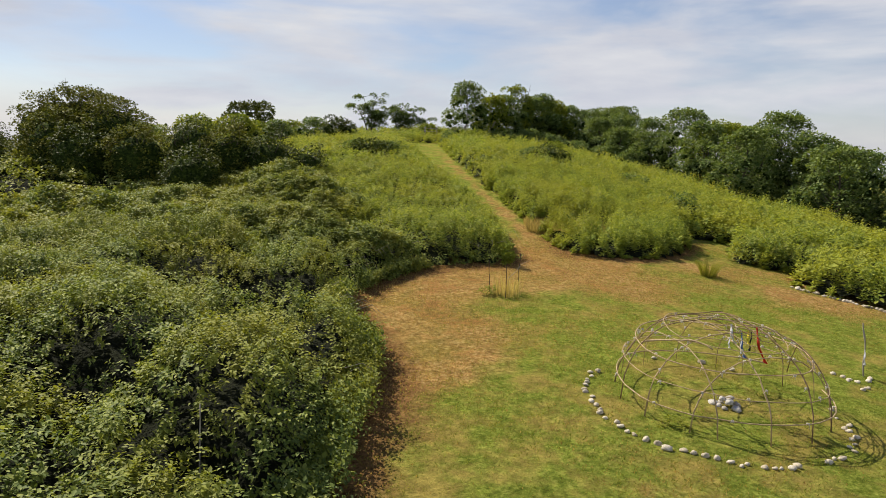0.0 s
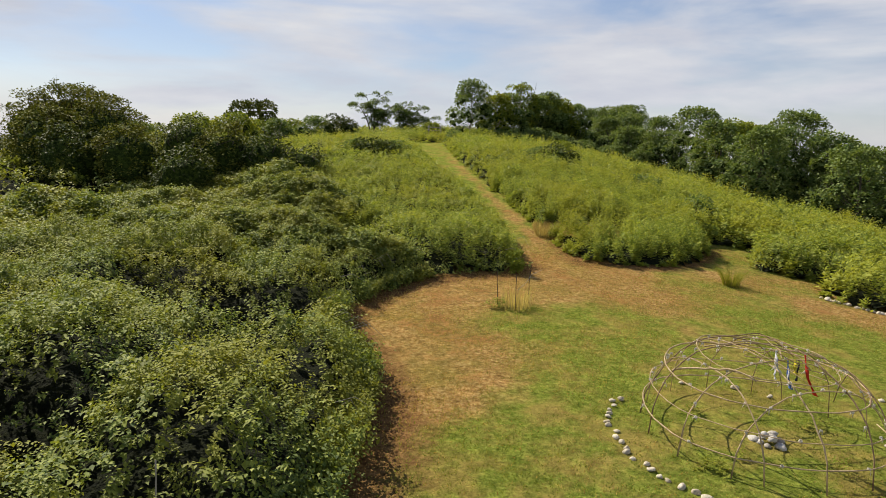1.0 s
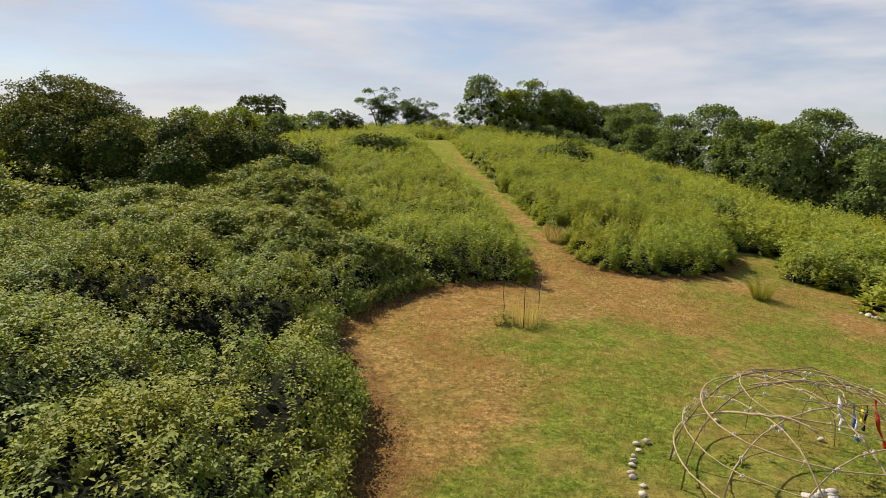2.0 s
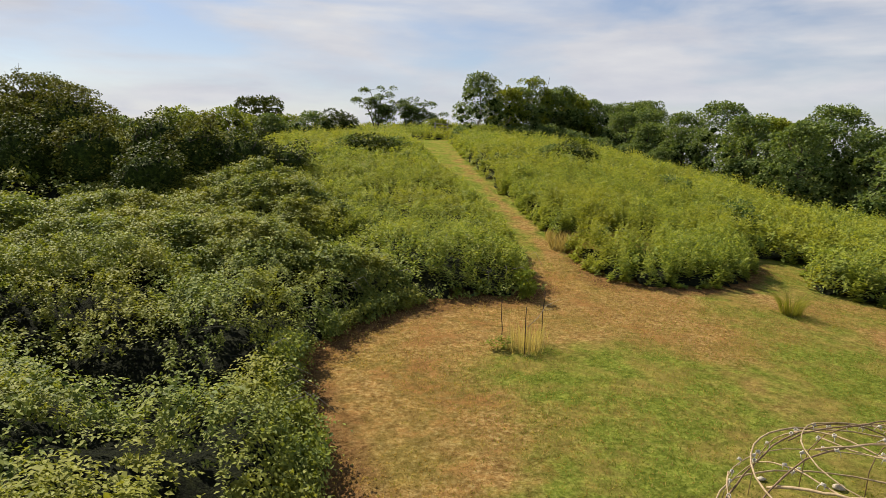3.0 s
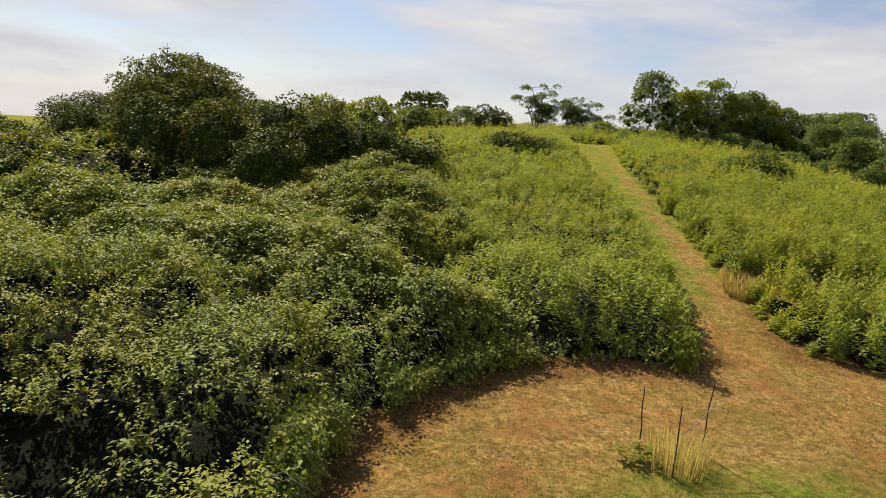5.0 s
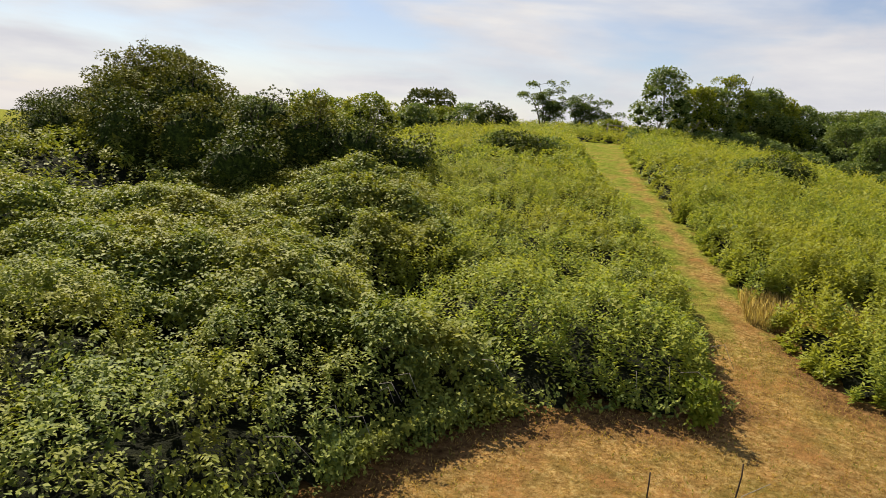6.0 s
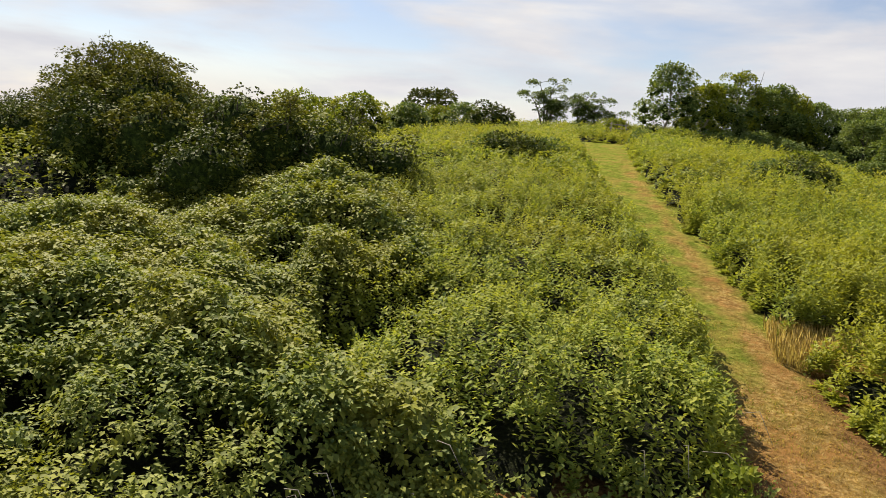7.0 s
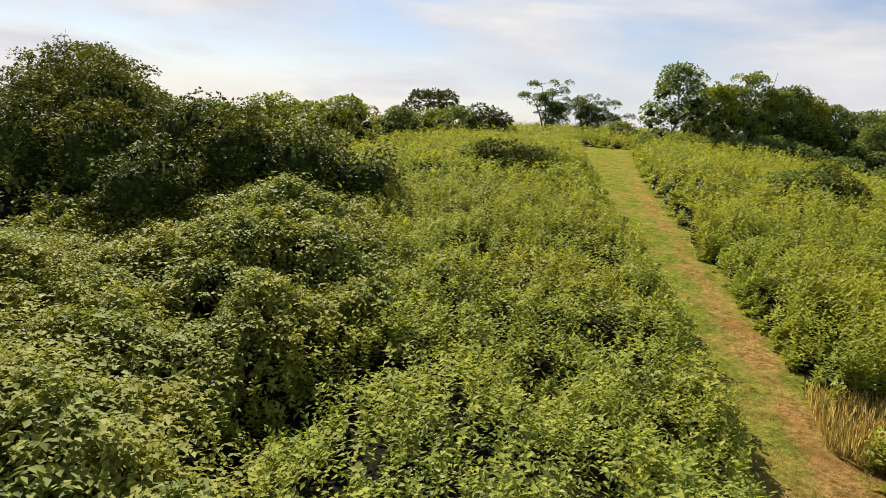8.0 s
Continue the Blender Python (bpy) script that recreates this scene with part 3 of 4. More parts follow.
def sprays(n, x0, x1, y0, y1, leaf, count=13):
    """Long arching shoots that stand out of the growth, with flat-lying leaves in two rows along them."""
    x, y = scatter(n, x0, x1, y0, y1, lambda x, y: is_bramble(x, y) & on_cushion(x, y))
    n = len(x)
    a = rng.uniform(0, 6.28, n)
    o = unit(np.stack([np.cos(a), np.sin(a), np.zeros(n)], -1) + 0.8 * surface_out(x, y) * np.array([1, 1, 0]) + np.array([0.25, -0.35, 0]))
    side = np.stack([-o[:, 1], o[:, 0], np.zeros(n)], -1)
    ln, rise = rng.uniform(0.4, 1.0, n), rng.uniform(0.12, 0.45, n)
    base = np.stack([x, y, ground_z(x, y) + canopy(x, y) - 0.06], -1)
    size = leaf * rng.uniform(0.7, 1.3, n)
    pieces = []
    for i in range(count):
        f = (i + 0.5) / count
        P = base + o * (ln * f)[:, None] + np.array([0, 0, 1.0]) * (rise * np.sin(f * 2.5) - 0.12 * f * f)[:, None]
        D = unit(side * (1 if i % 2 else -1) + 0.55 * o + 0.25 * rand_dirs(n) + np.array([0, 0, -0.12]))
        N = unit(np.array([-0.2, 0.1, 1.0]) + 0.28 * rand_dirs(n))
        s = size * (1.1 - 0.5 * f) * rng.uniform(0.8, 1.2, n)
        pieces.append(leaf_shapes(P, D, N, s, s * rng.uniform(0.5, 0.7, n)))
    return gather(pieces)


pieces.append(sprays(5200, -16, 3, 5, 27, 0.10))
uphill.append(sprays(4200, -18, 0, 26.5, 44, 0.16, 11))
# the steep face towards the lawn
t = rng.uniform(0, len(THICKET_FOOT) - 1.001, 5200)
foot = np.array(THICKET_FOOT)
seg = t.astype(int)
pt = foot[seg] + (foot[seg + 1] - foot[seg]) * (t - seg)[:, None]
tang = unit(foot[seg + 1] - foot[seg])
outw = np.stack([tang[:, 1], -tang[:, 0]], -1)
deep = rng.uniform(-0.2, 0.5, len(t)) - 0.75 * np.clip(lumps(pt[:, 0], pt[:, 1], 1.1, 71) - 0.42, 0, 1)
px, py = pt[:, 0] - outw[:, 0] * deep, pt[:, 1] - outw[:, 1] * deep
keep = (py > 4) & (lumps(px, py, 1.2, 79) > np.where(py > 18.5, 0.5, 0.3)) & ((py < 25) | (rng.uniform(0, 1, len(py)) < np.where(px < -0.8, 0.55, 0.12)))
px, py, outw = px[keep], py[keep], outw[keep]
pz = ground_z(px, py) + rng.uniform(0.10, 1.0, len(px)) * (0.35 + 1.1 * lumps(px, py, 1.5, 77)) * (1 - 0.5 * lg((py - 24.5) * 2))
pieces.append(sprigs(px, py, pz, unit(np.concatenate([outw, np.full((len(px), 1), 0.35)], 1)), 8, 0.105, 0.45, False))
V, F = gather(pieces)
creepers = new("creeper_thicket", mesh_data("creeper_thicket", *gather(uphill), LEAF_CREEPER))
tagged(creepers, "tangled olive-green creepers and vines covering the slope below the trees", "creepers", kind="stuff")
thicket = new("bramble_thicket", mesh_data("bramble_thicket", V, F, LEAF_BRAMBLE))
tagged(thicket, "dense green bramble and vine thicket in full leaf beside the lawn", "thicket", kind="stuff")
part("undergrowth_shade", mound("undergrowth_shade", -46, 5, -13.5, 64, 0.3, 0.48, UNDER_SHADE, lambda x, y: bramble_side(x, y) > -0.6), thicket, "near-black sheet standing in for shade and leaf litter under the leaves")


def plants(x, y, height, leaves, leaf, width):
    """Upright herb stems, ringed with narrow leaves that turn up towards the tip."""
    n = len(x)
    z = ground_z(x, y)
    lean = rng.normal(0, 0.09, (n, 2))
    axis = unit(np.concatenate([lean, np.ones((n, 1))], 1))
    base = np.stack([x, y, z], -1)
    pieces = []
    turn = rng.uniform(0, 6.28, n)
    for i in range(leaves):
        f = 0.30 + 0.70 * (i + 0.5) / leaves
        a = turn + i * 2.4
        o = np.stack([np.cos(a), np.sin(a), np.zeros(n)], -1)
        D = unit(o * (1.0 - 0.25 * f ** 3) + axis * (0.22 + 0.55 * f ** 2) + 0.28 * rand_dirs(n))
        N = unit(axis - 0.25 * o + 0.34 * rand_dirs(n))
        P = base + axis * (height * f)[:, None]
        s = leaf * (1.15 - 0.45 * f) * rng.uniform(0.75, 1.25, n)
        pieces.append(leaf_shapes(P, D, N, s, s * width))
    return gather(pieces)


def stem_height(x, y):
    return canopy(x, y) * rng.uniform(0.82, 1.18, len(x))


def meadow_cushion(x, y):
    return 0.15 + 0.55 * puffs(x, y, 1.4, 25) + 0.6 * puffs(x, y, 0.55, 28) > rng.uniform(0.1, 0.75, len(x))


def shoots(n, x0, x1, y0, y1, keep, count, leaf, length):
    x, y = scatter(n, x0, x1, y0, y1, lambda x, y: keep(x, y) & meadow_cushion(x, y))
    up = unit(surface_out(x, y) * 0.5 + np.array([0, 0, 0.9]))
    return sprigs(x, y, ground_z(x, y) + canopy(x, y) - rng.uniform(-0.1, 0.22, len(x)), up, count, leaf, length, False)


def clumped(n, each, x0, x1, y0, y1, spread_r):
    """Stems in clumps: the places, and a height factor shared by each clump."""
    x, y = scatter(int(n * 1.2), x0, x1, y0, y1, lambda x, y: is_meadow(x, y) & (0.10 + 0.6 * puffs(x, y, 1.3, 25) + 0.6 * puffs(x, y, 0.55, 28) > rng.uniform(0.12, 0.85, len(x))))
    k = np.repeat(np.arange(len(x)), rng.integers(max(1, each - 3), each + 4, len(x)))
    tall = rng.uniform(0.55, 1.42, len(x))[k]
    a, r = rng.uniform(0, 6.28, len(k)), spread_r * np.sqrt(rng.uniform(0, 1, len(k)))
    x, y = x[k] + r * np.cos(a), y[k] + r * np.sin(a)
    ok = is_meadow(x, y)
    return x[ok], y[ok], tall[ok]


def herb(n, each, x0, x1, y0, y1, spread_r, leaves, leaf, width):
    x, y, tall = clumped(n, each, x0, x1, y0, y1, spread_r)
    return plants(x, y, stem_height(x, y) * tall, leaves, leaf, width)


pieces = []
pieces.append(herb(900, 8, -11, 3.2, 27, 50, 0.20, 12, 0.15, 0.42))
pieces.append(herb(1500, 7, 2.2, 13, 29, 50, 0.17, 12, 0.18, 0.42))
pieces.append(shoots(13500, -11, 13, 27, 50, is_shooty, 8, 0.125, 0.30))
pieces.append(herb(2000, 6, -16, 26, 50, 76, 0.22, 7, 0.26, 0.46))
pieces.append(shoots(8000, -16, 26, 50, 76, is_shooty, 6, 0.2, 0.4))
pieces.append(herb(1250, 7, 12, 26, 24, 50, 0.18, 9, 0.22, 0.42))
pieces.append(shoots(2500, 12, 26, 24, 50, is_meadow, 7, 0.22, 0.36))
x, y = scatter(6500, -40, 40, 76, 135, is_meadow)
pieces.append(plants(x, y, stem_height(x, y) * 1.15, 6, 0.4, 0.55))
pieces.append(herb(130, 8, -9, 3, 83.5, 93, 0.3, 9, 0.26, 0.36))
V, F = gather(pieces)
x, y = scatter(17000, -12, 18, 29, 66, lambda x, y: is_meadow(x, y) & (lumps(x, y, 2.1, 91) > 0.59))
low_shrubs = sprigs(x, y, ground_z(x, y) + canopy(x, y) + rng.uniform(-0.25, 0.16, len(x)), surface_out(x, y), 8, 0.125, 0.32, False)
tagged(new("low_shrubs", mesh_data("low_shrubs", *low_shrubs, LEAF_BRAMBLE)), "patches of darker broad-leaved shrubs among the meadow plants", "shrubs", kind="stuff")
meadow = new("meadow_plants", mesh_data("meadow_plants", V, F, LEAF_MEADOW))
tagged(meadow, "waist-high yellow-green meadow plants covering the hillside", "meadow plants", kind="stuff")
part("undergrowth_shade", mound("undergrowth_shade", -46, 46, 26, 152, 0.5, 0.36, UNDER_SHADE, lambda x, y: bramble_side(x, y) < 0.9), meadow, "near-black sheet standing in for the shade among the meadow stems")


# ---- trees and bushes ----
def crown_leaves(blobs, per_m2, leaf, droop=0.15, up=0.9, shell=0.5, flat=0.78):
    """Leaves in many small clumps, flat side up: blobs are rows of centre and radius."""
    pieces = []
    for cx, cy, cz, r in blobs:
        n = max(12, int(per_m2 * 4 * math.pi * r * r))
        d = rand_dirs(n)
        d[:, 2] = np.where((d[:, 2] < -0.2) & (rng.uniform(0, 1, n) < 0.85), -d[:, 2], d[:, 2])
        P = np.array([cx, cy, cz]) + d * (r * rng.uniform(shell, 1.12, n) ** 0.7)[:, None] * np.array([1, 1, flat])
        D = unit(d * np.array([1, 1, 0.5]) + 0.55 * rand_dirs(n) + np.array([0, 0, -droop]))
        N = unit(d * (1.3 - up * 0.85) + np.array([-0.15, 0.1, up]) + 0.34 * rand_dirs(n))
        s = leaf * rng.uniform(0.6, 1.3, n)
        pieces.append(leaf_shapes(P, D, N, s, s * rng.uniform(0.65, 0.95, n)))
    return gather(pieces)


def cores(blobs, f):
    """Lumpy solid cores that close the view through the clumps, coloured dark for the shade among the twigs."""
    u, v = np.meshgrid(np.linspace(0, 2 * np.pi, 7)[:-1], np.linspace(0.15, np.pi - 0.15, 4))
    d = np.stack([np.cos(u) * np.sin(v), np.sin(u) * np.sin(v), np.cos(v)], -1).reshape(-1, 3)
    i, j = np.meshgrid(np.arange(3), np.arange(6), indexing="ij")
    k, l = i * 6 + j, i * 6 + (j + 1) % 6
    q = np.stack([k, k + 6, l + 6, l], -1).reshape(-1, 4)
    return gather([(np.array([cx, cy, cz]) + d * r * f * rng.uniform(0.7, 1.2, (len(d), 1)) * np.array([1, 1, 0.8]), q) for cx, cy, cz, r in blobs])


def tree(x, y, height, radius, leaf, mat, density=9.0, trunk=0.16, low=0.15, lean=(0, 0), clumps=34, name="tree", label="", bark=None, blob=0.30, core=0.30, spires=0, flat=0.78):
    """A tapered trunk with limbs, and a crown of leaf clumps round the limbs' ends. low: where the crown begins, as a part of the height; spires: upright leading shoots over the top."""
    z = float(ground_z(x, y)) - 0.1
    top = np.array([x + lean[0] * height, y + lean[1] * height, z + height])
    base = np.array([x, y, z])
    limbs, blobs = [], []
    n = 7
    way = [base + (top - base) * k / n * 0.92 + np.array([rng.normal(0, 0.03), rng.normal(0, 0.03), 0]) * height * (k > 0) for k in range(n + 1)]
    limbs.append((way, np.linspace(trunk, trunk * 0.25, n + 1)))
    bulge = rng.uniform(0.78, 1.12, 9)
    mid_f = 0.30 if low < 0.1 else 0.42
    for k in range(clumps):
        f = low + (1 - low) * ((k + rng.uniform(0, 1)) / clumps)
        a = k * 2.4 + rng.uniform(-0.5, 0.5)
        prof = math.sqrt(max(0.06, 1 - (((f - low) / (1 - low) - mid_f) / (1.02 - mid_f)) ** 2))
        rad = radius * prof * rng.uniform(0.5, 1.0) * bulge[int((a % 6.28) / 6.28 * 4) + (4 if f > 0.55 else 0)]
        c = base + (top - base) * f
        end = c + np.array([math.cos(a) * rad, math.sin(a) * rad, rng.uniform(-0.06, 0.09) * height])
        r = blob * radius * rng.choice([0.45, 0.7, 1.0, 1.35]) * rng.uniform(0.85, 1.15)
        end[2] = max(min(end[2], z + height - r * 0.3), z + r * 0.55)
        blobs.append((*end, r))
        g = max(0.08, f - 0.18) * n
        s = way[int(g)] + (way[int(g) + 1] - way[int(g)]) * (g - int(g))
        mid = (s + end) / 2 + np.array([0, 0, -0.04 * height])
        if k % 2 == 0:
            limbs.append(([s, mid, end], [trunk * 0.35 * (1.15 - f), trunk * 0.22 * (1.15 - f), 0.012]))
    for k in range(spires):
        a, q = rng.uniform(0, 6.28), radius * 0.55 * math.sqrt(rng.uniform(0, 1))
        p = top + np.array([math.cos(a) * q, math.sin(a) * q, -0.35 * q - 0.1])
        tall = rng.uniform(0.35, 0.95)
        limbs.append(([p - np.array([0, 0, 0.4]), p + np.array([0.03, 0, tall])], [0.02, 0.008]))
        blobs += [(p[0] + rng.normal(0, 0.06), p[1] + rng.normal(0, 0.06), p[2] + tall * w, 0.30 - 0.17 * w) for w in (0.1, 0.5, 0.9)]
    ob = new(name)
    ob.location = (x, y, z)
    V, F = crown_leaves(blobs, density, leaf, 0.15, 0.5, 0.62, flat)
    o = np.array([x, y, z])
    part("trunk", tubes_mesh("trunk", [([p - o for p in w], r) for w, r in limbs], bark or BARK, 4), ob)
    crown = part("crown", mesh_data("crown", V - o, F, mat), ob)
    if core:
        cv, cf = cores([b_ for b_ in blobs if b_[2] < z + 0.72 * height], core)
        part("shade_core", mesh_data("shade_core", cv - o, cf, SHADED, True), crown, "dark lumpy core standing in for the shade inside the crown")
    return tagged(ob, label, "bush" if name == "bush" else "tree")


def windswept_tree(x, y, height, stems, label):
    """Several stems fanning from one foot, bent by the wind, with flat broken pads of leaves. stems: rows of sideways reach, depth reach and part of the height."""
    z = float(ground_z(x, y)) - 0.1
    limbs, pads = [], []
    for sx, sy, f in stems:
        end = np.array([sx, sy, height * f])
        way = [end * np.array([q ** 1.5, q ** 1.3, q ** 0.85]) + np.array([0.12 * math.sin(5 * q + sx), 0, 0]) for q in np.linspace(0, 1, 8)]
        limbs.append((way, np.linspace(0.13, 0.02, 8)))
        for k in range(13):
            q = rng.uniform(0.42, 1.0)
            i = min(6, int(q * 7))
            st = way[i] + (way[i + 1] - way[i]) * (q * 7 - i)
            tip = st + np.array([rng.uniform(-1.0, 1.5), rng.uniform(-1.0, 1.0), rng.uniform(-0.25, 0.5)])
            limbs.append(([st, (st + tip) / 2 + np.array([0, 0, 0.07]), tip], [0.03, 0.02, 0.008]))
            pads.append((*tip, rng.uniform(0.3, 0.8)))
            if k % 4 == 0:
                limbs.append(([tip, tip + np.array([rng.uniform(-0.4, 0.7), rng.uniform(-0.3, 0.3), rng.uniform(0.1, 0.4)])], [0.012, 0.005]))
        pads += [(*(way[i] + rng.normal(0, 0.25, 3)), rng.uniform(0.25, 0.45)) for i in (3, 5, 6, 7)]
    ob = new("tree")
    ob.location = (x, y, z)
    part("trunk", tubes_mesh("trunk", limbs, BARK, 5), ob)
    part("crown", mesh_data("crown", *crown_leaves(pads, 42.0, 0.17, 0.1, 0.8, 0.35, 0.62), LEAF_TREE), ob)
    return tagged(ob, label, "tree")


def snag(x, y, height, label):
    """A tree with dead bare leaders standing over a thin crown."""
    ob = tree(x, y, height, 2.5, 0.2, LEAF_LIGHT, 26.0, 0.14, 0.12, clumps=74, label=label, bark=PALE_BARK, blob=0.20, core=0.4)
    limbs, tufts = [], []
    for k in range(7):
        st = np.array([rng.uniform(-1.1, 1.3), rng.uniform(-0.8, 0.8), height * rng.uniform(0.78, 0.9)])
        tip = st + np.array([rng.uniform(-0.35, 0.45), rng.uniform(-0.2, 0.2), rng.uniform(0.9, 2.0)])
        limbs.append(([st, (st + tip) / 2 + rng.normal(0, 0.06, 3), tip], [0.035, 0.025, 0.012]))
        for q in (0.6, 0.85):
            p = st + (tip - st) * q
            limbs.append(([p, p + np.array([rng.uniform(-0.5, 0.5), 0, rng.uniform(0.15, 0.45)])], [0.015, 0.006]))
        if k < 4:
            tufts += [(*(tip + rng.normal(0, 0.12, 3)), 0.2) for i in range(3)]
    crown = [c for c in ob.children if c.name.startswith("crown")][0]
    tagged(part("bare_leaders", tubes_mesh("bare_leaders", limbs, BARK, 4), ob, "dead bare branches over the crown"), kind="stuff")
    tagged(part("leaf_tufts", mesh_data("leaf_tufts", *crown_leaves(tufts, 40.0, 0.17), LEAF_TREE), crown), kind="stuff")
    return ob


def vine_tree(x, y, height, radius, mat, label, leaf=0.165, twiggy=0):
    """A tree smothered in vines: a ragged dome of leaf clumps that hangs to the ground, dark inside, with bare twigs at the top."""
    z = float(ground_z(x, y)) - 0.1
    o = np.array([x, y, z])
    n = int(14 + 12.0 * radius * (radius + height) / 3)
    k = np.arange(n)
    dz = 1 - 1.78 * (k + 0.5) / n
    a = k * 2.39996 + rng.uniform(-0.35, 0.35, n)
    d = np.stack([np.cos(a) * np.sqrt(1 - dz * dz), np.sin(a) * np.sqrt(1 - dz * dz), dz], -1)
    d /= (np.abs(d) ** 2.5).sum(1, keepdims=True) ** (1 / 2.5)
    reach = np.where(dz > 0.2, rng.uniform(0.80, 1.04, n), rng.uniform(0.62, 1.0, n))
    C = np.array([0, 0, 0.47 * height]) + d * reach[:, None] * np.array([radius, radius, 0.53 * height])
    R = np.clip(radius * rng.choice([0.11, 0.16, 0.23, 0.32], n), 0.28, 0.95)
    C[:, 2] = np.maximum(C[:, 2], R * 0.3)
    blobs = [(*c, r) for c, r in zip(C, R)]
    V, F = crown_leaves(blobs, 23.0, leaf, 0.25, 0.5, 0.6, 0.8)
    limbs = [([np.zeros(3), np.array([0.1, 0, 0.45 * height]), np.array([0, 0.1, 0.85 * height])], [0.16, 0.11, 0.05])]
    ends = C[::5]
    for c in ends:
        limbs.append(([np.array([0.06, 0, 0.25 * height]), c * np.array([0.5, 0.5, 0.6]) + np.array([0, 0, 0.1 * height]), c], [0.06, 0.04, 0.012]))
    tops = ends[np.argsort(-ends[:, 2])[:max(4, n // 7)]]
    loose = []
    for i in range(6 + 10 * twiggy):
        s_ = tops[int(rng.integers(len(tops)))]
        w = unit(np.array([0.35, 0.1, 0.9]) + 0.75 * rand_dirs(1)[0]) * rng.uniform(0.6, 1.0 + 0.25 * twiggy)
        limbs.append(([s_, s_ + w * 0.55 + rng.normal(0, 0.05, 3), s_ + w], [0.018, 0.012, 0.006]))
        loose += [(*(s_ + w * f + rng.normal(0, 0.08, 3)), 0.13) for f in (0.45, 0.75)]
    extra = crown_leaves(loose, 45.0, leaf * 0.8)
    ob = new("tree")
    ob.location = o
    part("trunk", tubes_mesh("trunk", limbs, BARK, 4), ob)
    crown = part("crown", mesh_data("crown", *gather([(V, F), extra]), mat), ob)
    # closed shell, added to block the sun; its dark colours stand for inner shade
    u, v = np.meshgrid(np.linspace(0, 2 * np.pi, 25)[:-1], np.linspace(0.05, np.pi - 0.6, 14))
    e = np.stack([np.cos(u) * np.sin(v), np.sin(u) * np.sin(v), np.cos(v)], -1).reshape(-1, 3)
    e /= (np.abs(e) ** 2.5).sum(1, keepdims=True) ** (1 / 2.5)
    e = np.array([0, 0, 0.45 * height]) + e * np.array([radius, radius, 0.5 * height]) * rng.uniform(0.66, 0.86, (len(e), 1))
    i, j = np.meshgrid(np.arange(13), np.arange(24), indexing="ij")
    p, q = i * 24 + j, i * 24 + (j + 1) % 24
    part("shade_core", mesh_data("shade_core", e, np.stack([p, p + 24, q + 24, q], -1).reshape(-1, 4), SHADED, True), crown, "dark lumpy core standing in for the shade inside the crown")
    return tagged(ob, label, "tree")


DK, MD, LT = LEAF_DARK, LEAF_TREE, LEAF_LIGHT
OLD = "dark olive tree smothered in vines above the bramble thicket"
for x, y, h, r, m, tw in [(-34.2, 50.5, 3.6, 2.2, DK, 0), (-29.7, 51.2, 6.3, 2.2, LEAF_VINE, 1), (-27.7, 51.6, 6.7, 2.4, LEAF_VINE, 1), (-25.5, 50.5, 6.2, 2.5, LEAF_VINE, 2), (-27.2, 48.4, 5.2, 2.5, LEAF_VINE, 0), (-23.3, 48.4, 5.7, 2.3, LEAF_VINE, 1),
                          (-24.2, 45.8, 4.2, 2.2, DK, 0), (-20.3, 45.0, 4.1, 2.0, LEAF_VINE, 0), (-17.2, 46.2, 4.5, 1.7, DK, 1), (-14.6, 45.6, 4.0, 1.9, LEAF_VINE, 1), (-12.0, 45.6, 3.4, 1.8, DK, 1), (-9.9, 46.6, 2.5, 1.6, DK, 0),
                          (-15.6, 41.9, 3.1, 1.7, DK, 0), (-32.4, 43.6, 2.5, 2.2, DK, 0), (-37.5, 46.5, 3.2, 2.6, DK, 0), (-28.6, 39.2, 2.2, 1.8, DK, 0), (-40, 58, 4.4, 3.2, DK, 0), (-34, 64, 4.4, 3.2, MD, 0)]:
    vine_tree(x, y, h, r, m, OLD, twiggy=tw)
for x, y, h, r, m in [(-20.8, 68.5, 3.6, 2.2, LT), (-22.5, 62, 3.6, 2.2, LT), (-17.6, 71, 2.7, 1.9, MD), (-26, 72, 3.4, 2.6, LT), (-12.4, 76, 3.1, 2.0, DK), (-15.4, 79, 2.8, 2.2, MD), (-30, 66, 3.6, 2.6, MD),
                      (-19.5, 84, 2.7, 2.2, LT), (-23.5, 86, 2.8, 2.4, LT), (-28, 82, 2.9, 2.4, MD), (-34, 80, 3.2, 2.6, LT), (-3.6, 98, 2.0, 2.0, LT), (-40, 74, 3.6, 3.0, MD)]:
    tree(x, y, h, r, 0.2, m, 24.0, 0.08, 0.02, clumps=40, name="bush", label="rounded green shrub on the brow of the hill", blob=0.30, core=0.5)
tree(-57, 198, 9.6 + 6.2 - float(ground_z(-57, 198)), 6.5, 0.75, DK, 3.0, 0.3, 0.3, clumps=34, label="distant dark round-headed tree behind the hill")
WIND = "windswept open tree with a one-sided crown on the hilltop"
windswept_tree(-12.4, 104, 6.3, ((-2.4, 0.2, 0.78), (-0.8, -0.4, 0.97), (0.9, 0.3, 0.95), (2.7, 0.1, 0.74), (1.6, -0.4, 0.55)), WIND)
windswept_tree(-8.3, 106, 5.0, ((-1.4, -0.3, 0.78), (0.6, 0.3, 0.95), (2.7, 0.0, 0.92), (4.6, 0.4, 0.62), (1.5, -0.3, 0.55)), WIND)
WOOD = "leafy green tree at the edge of the wood"
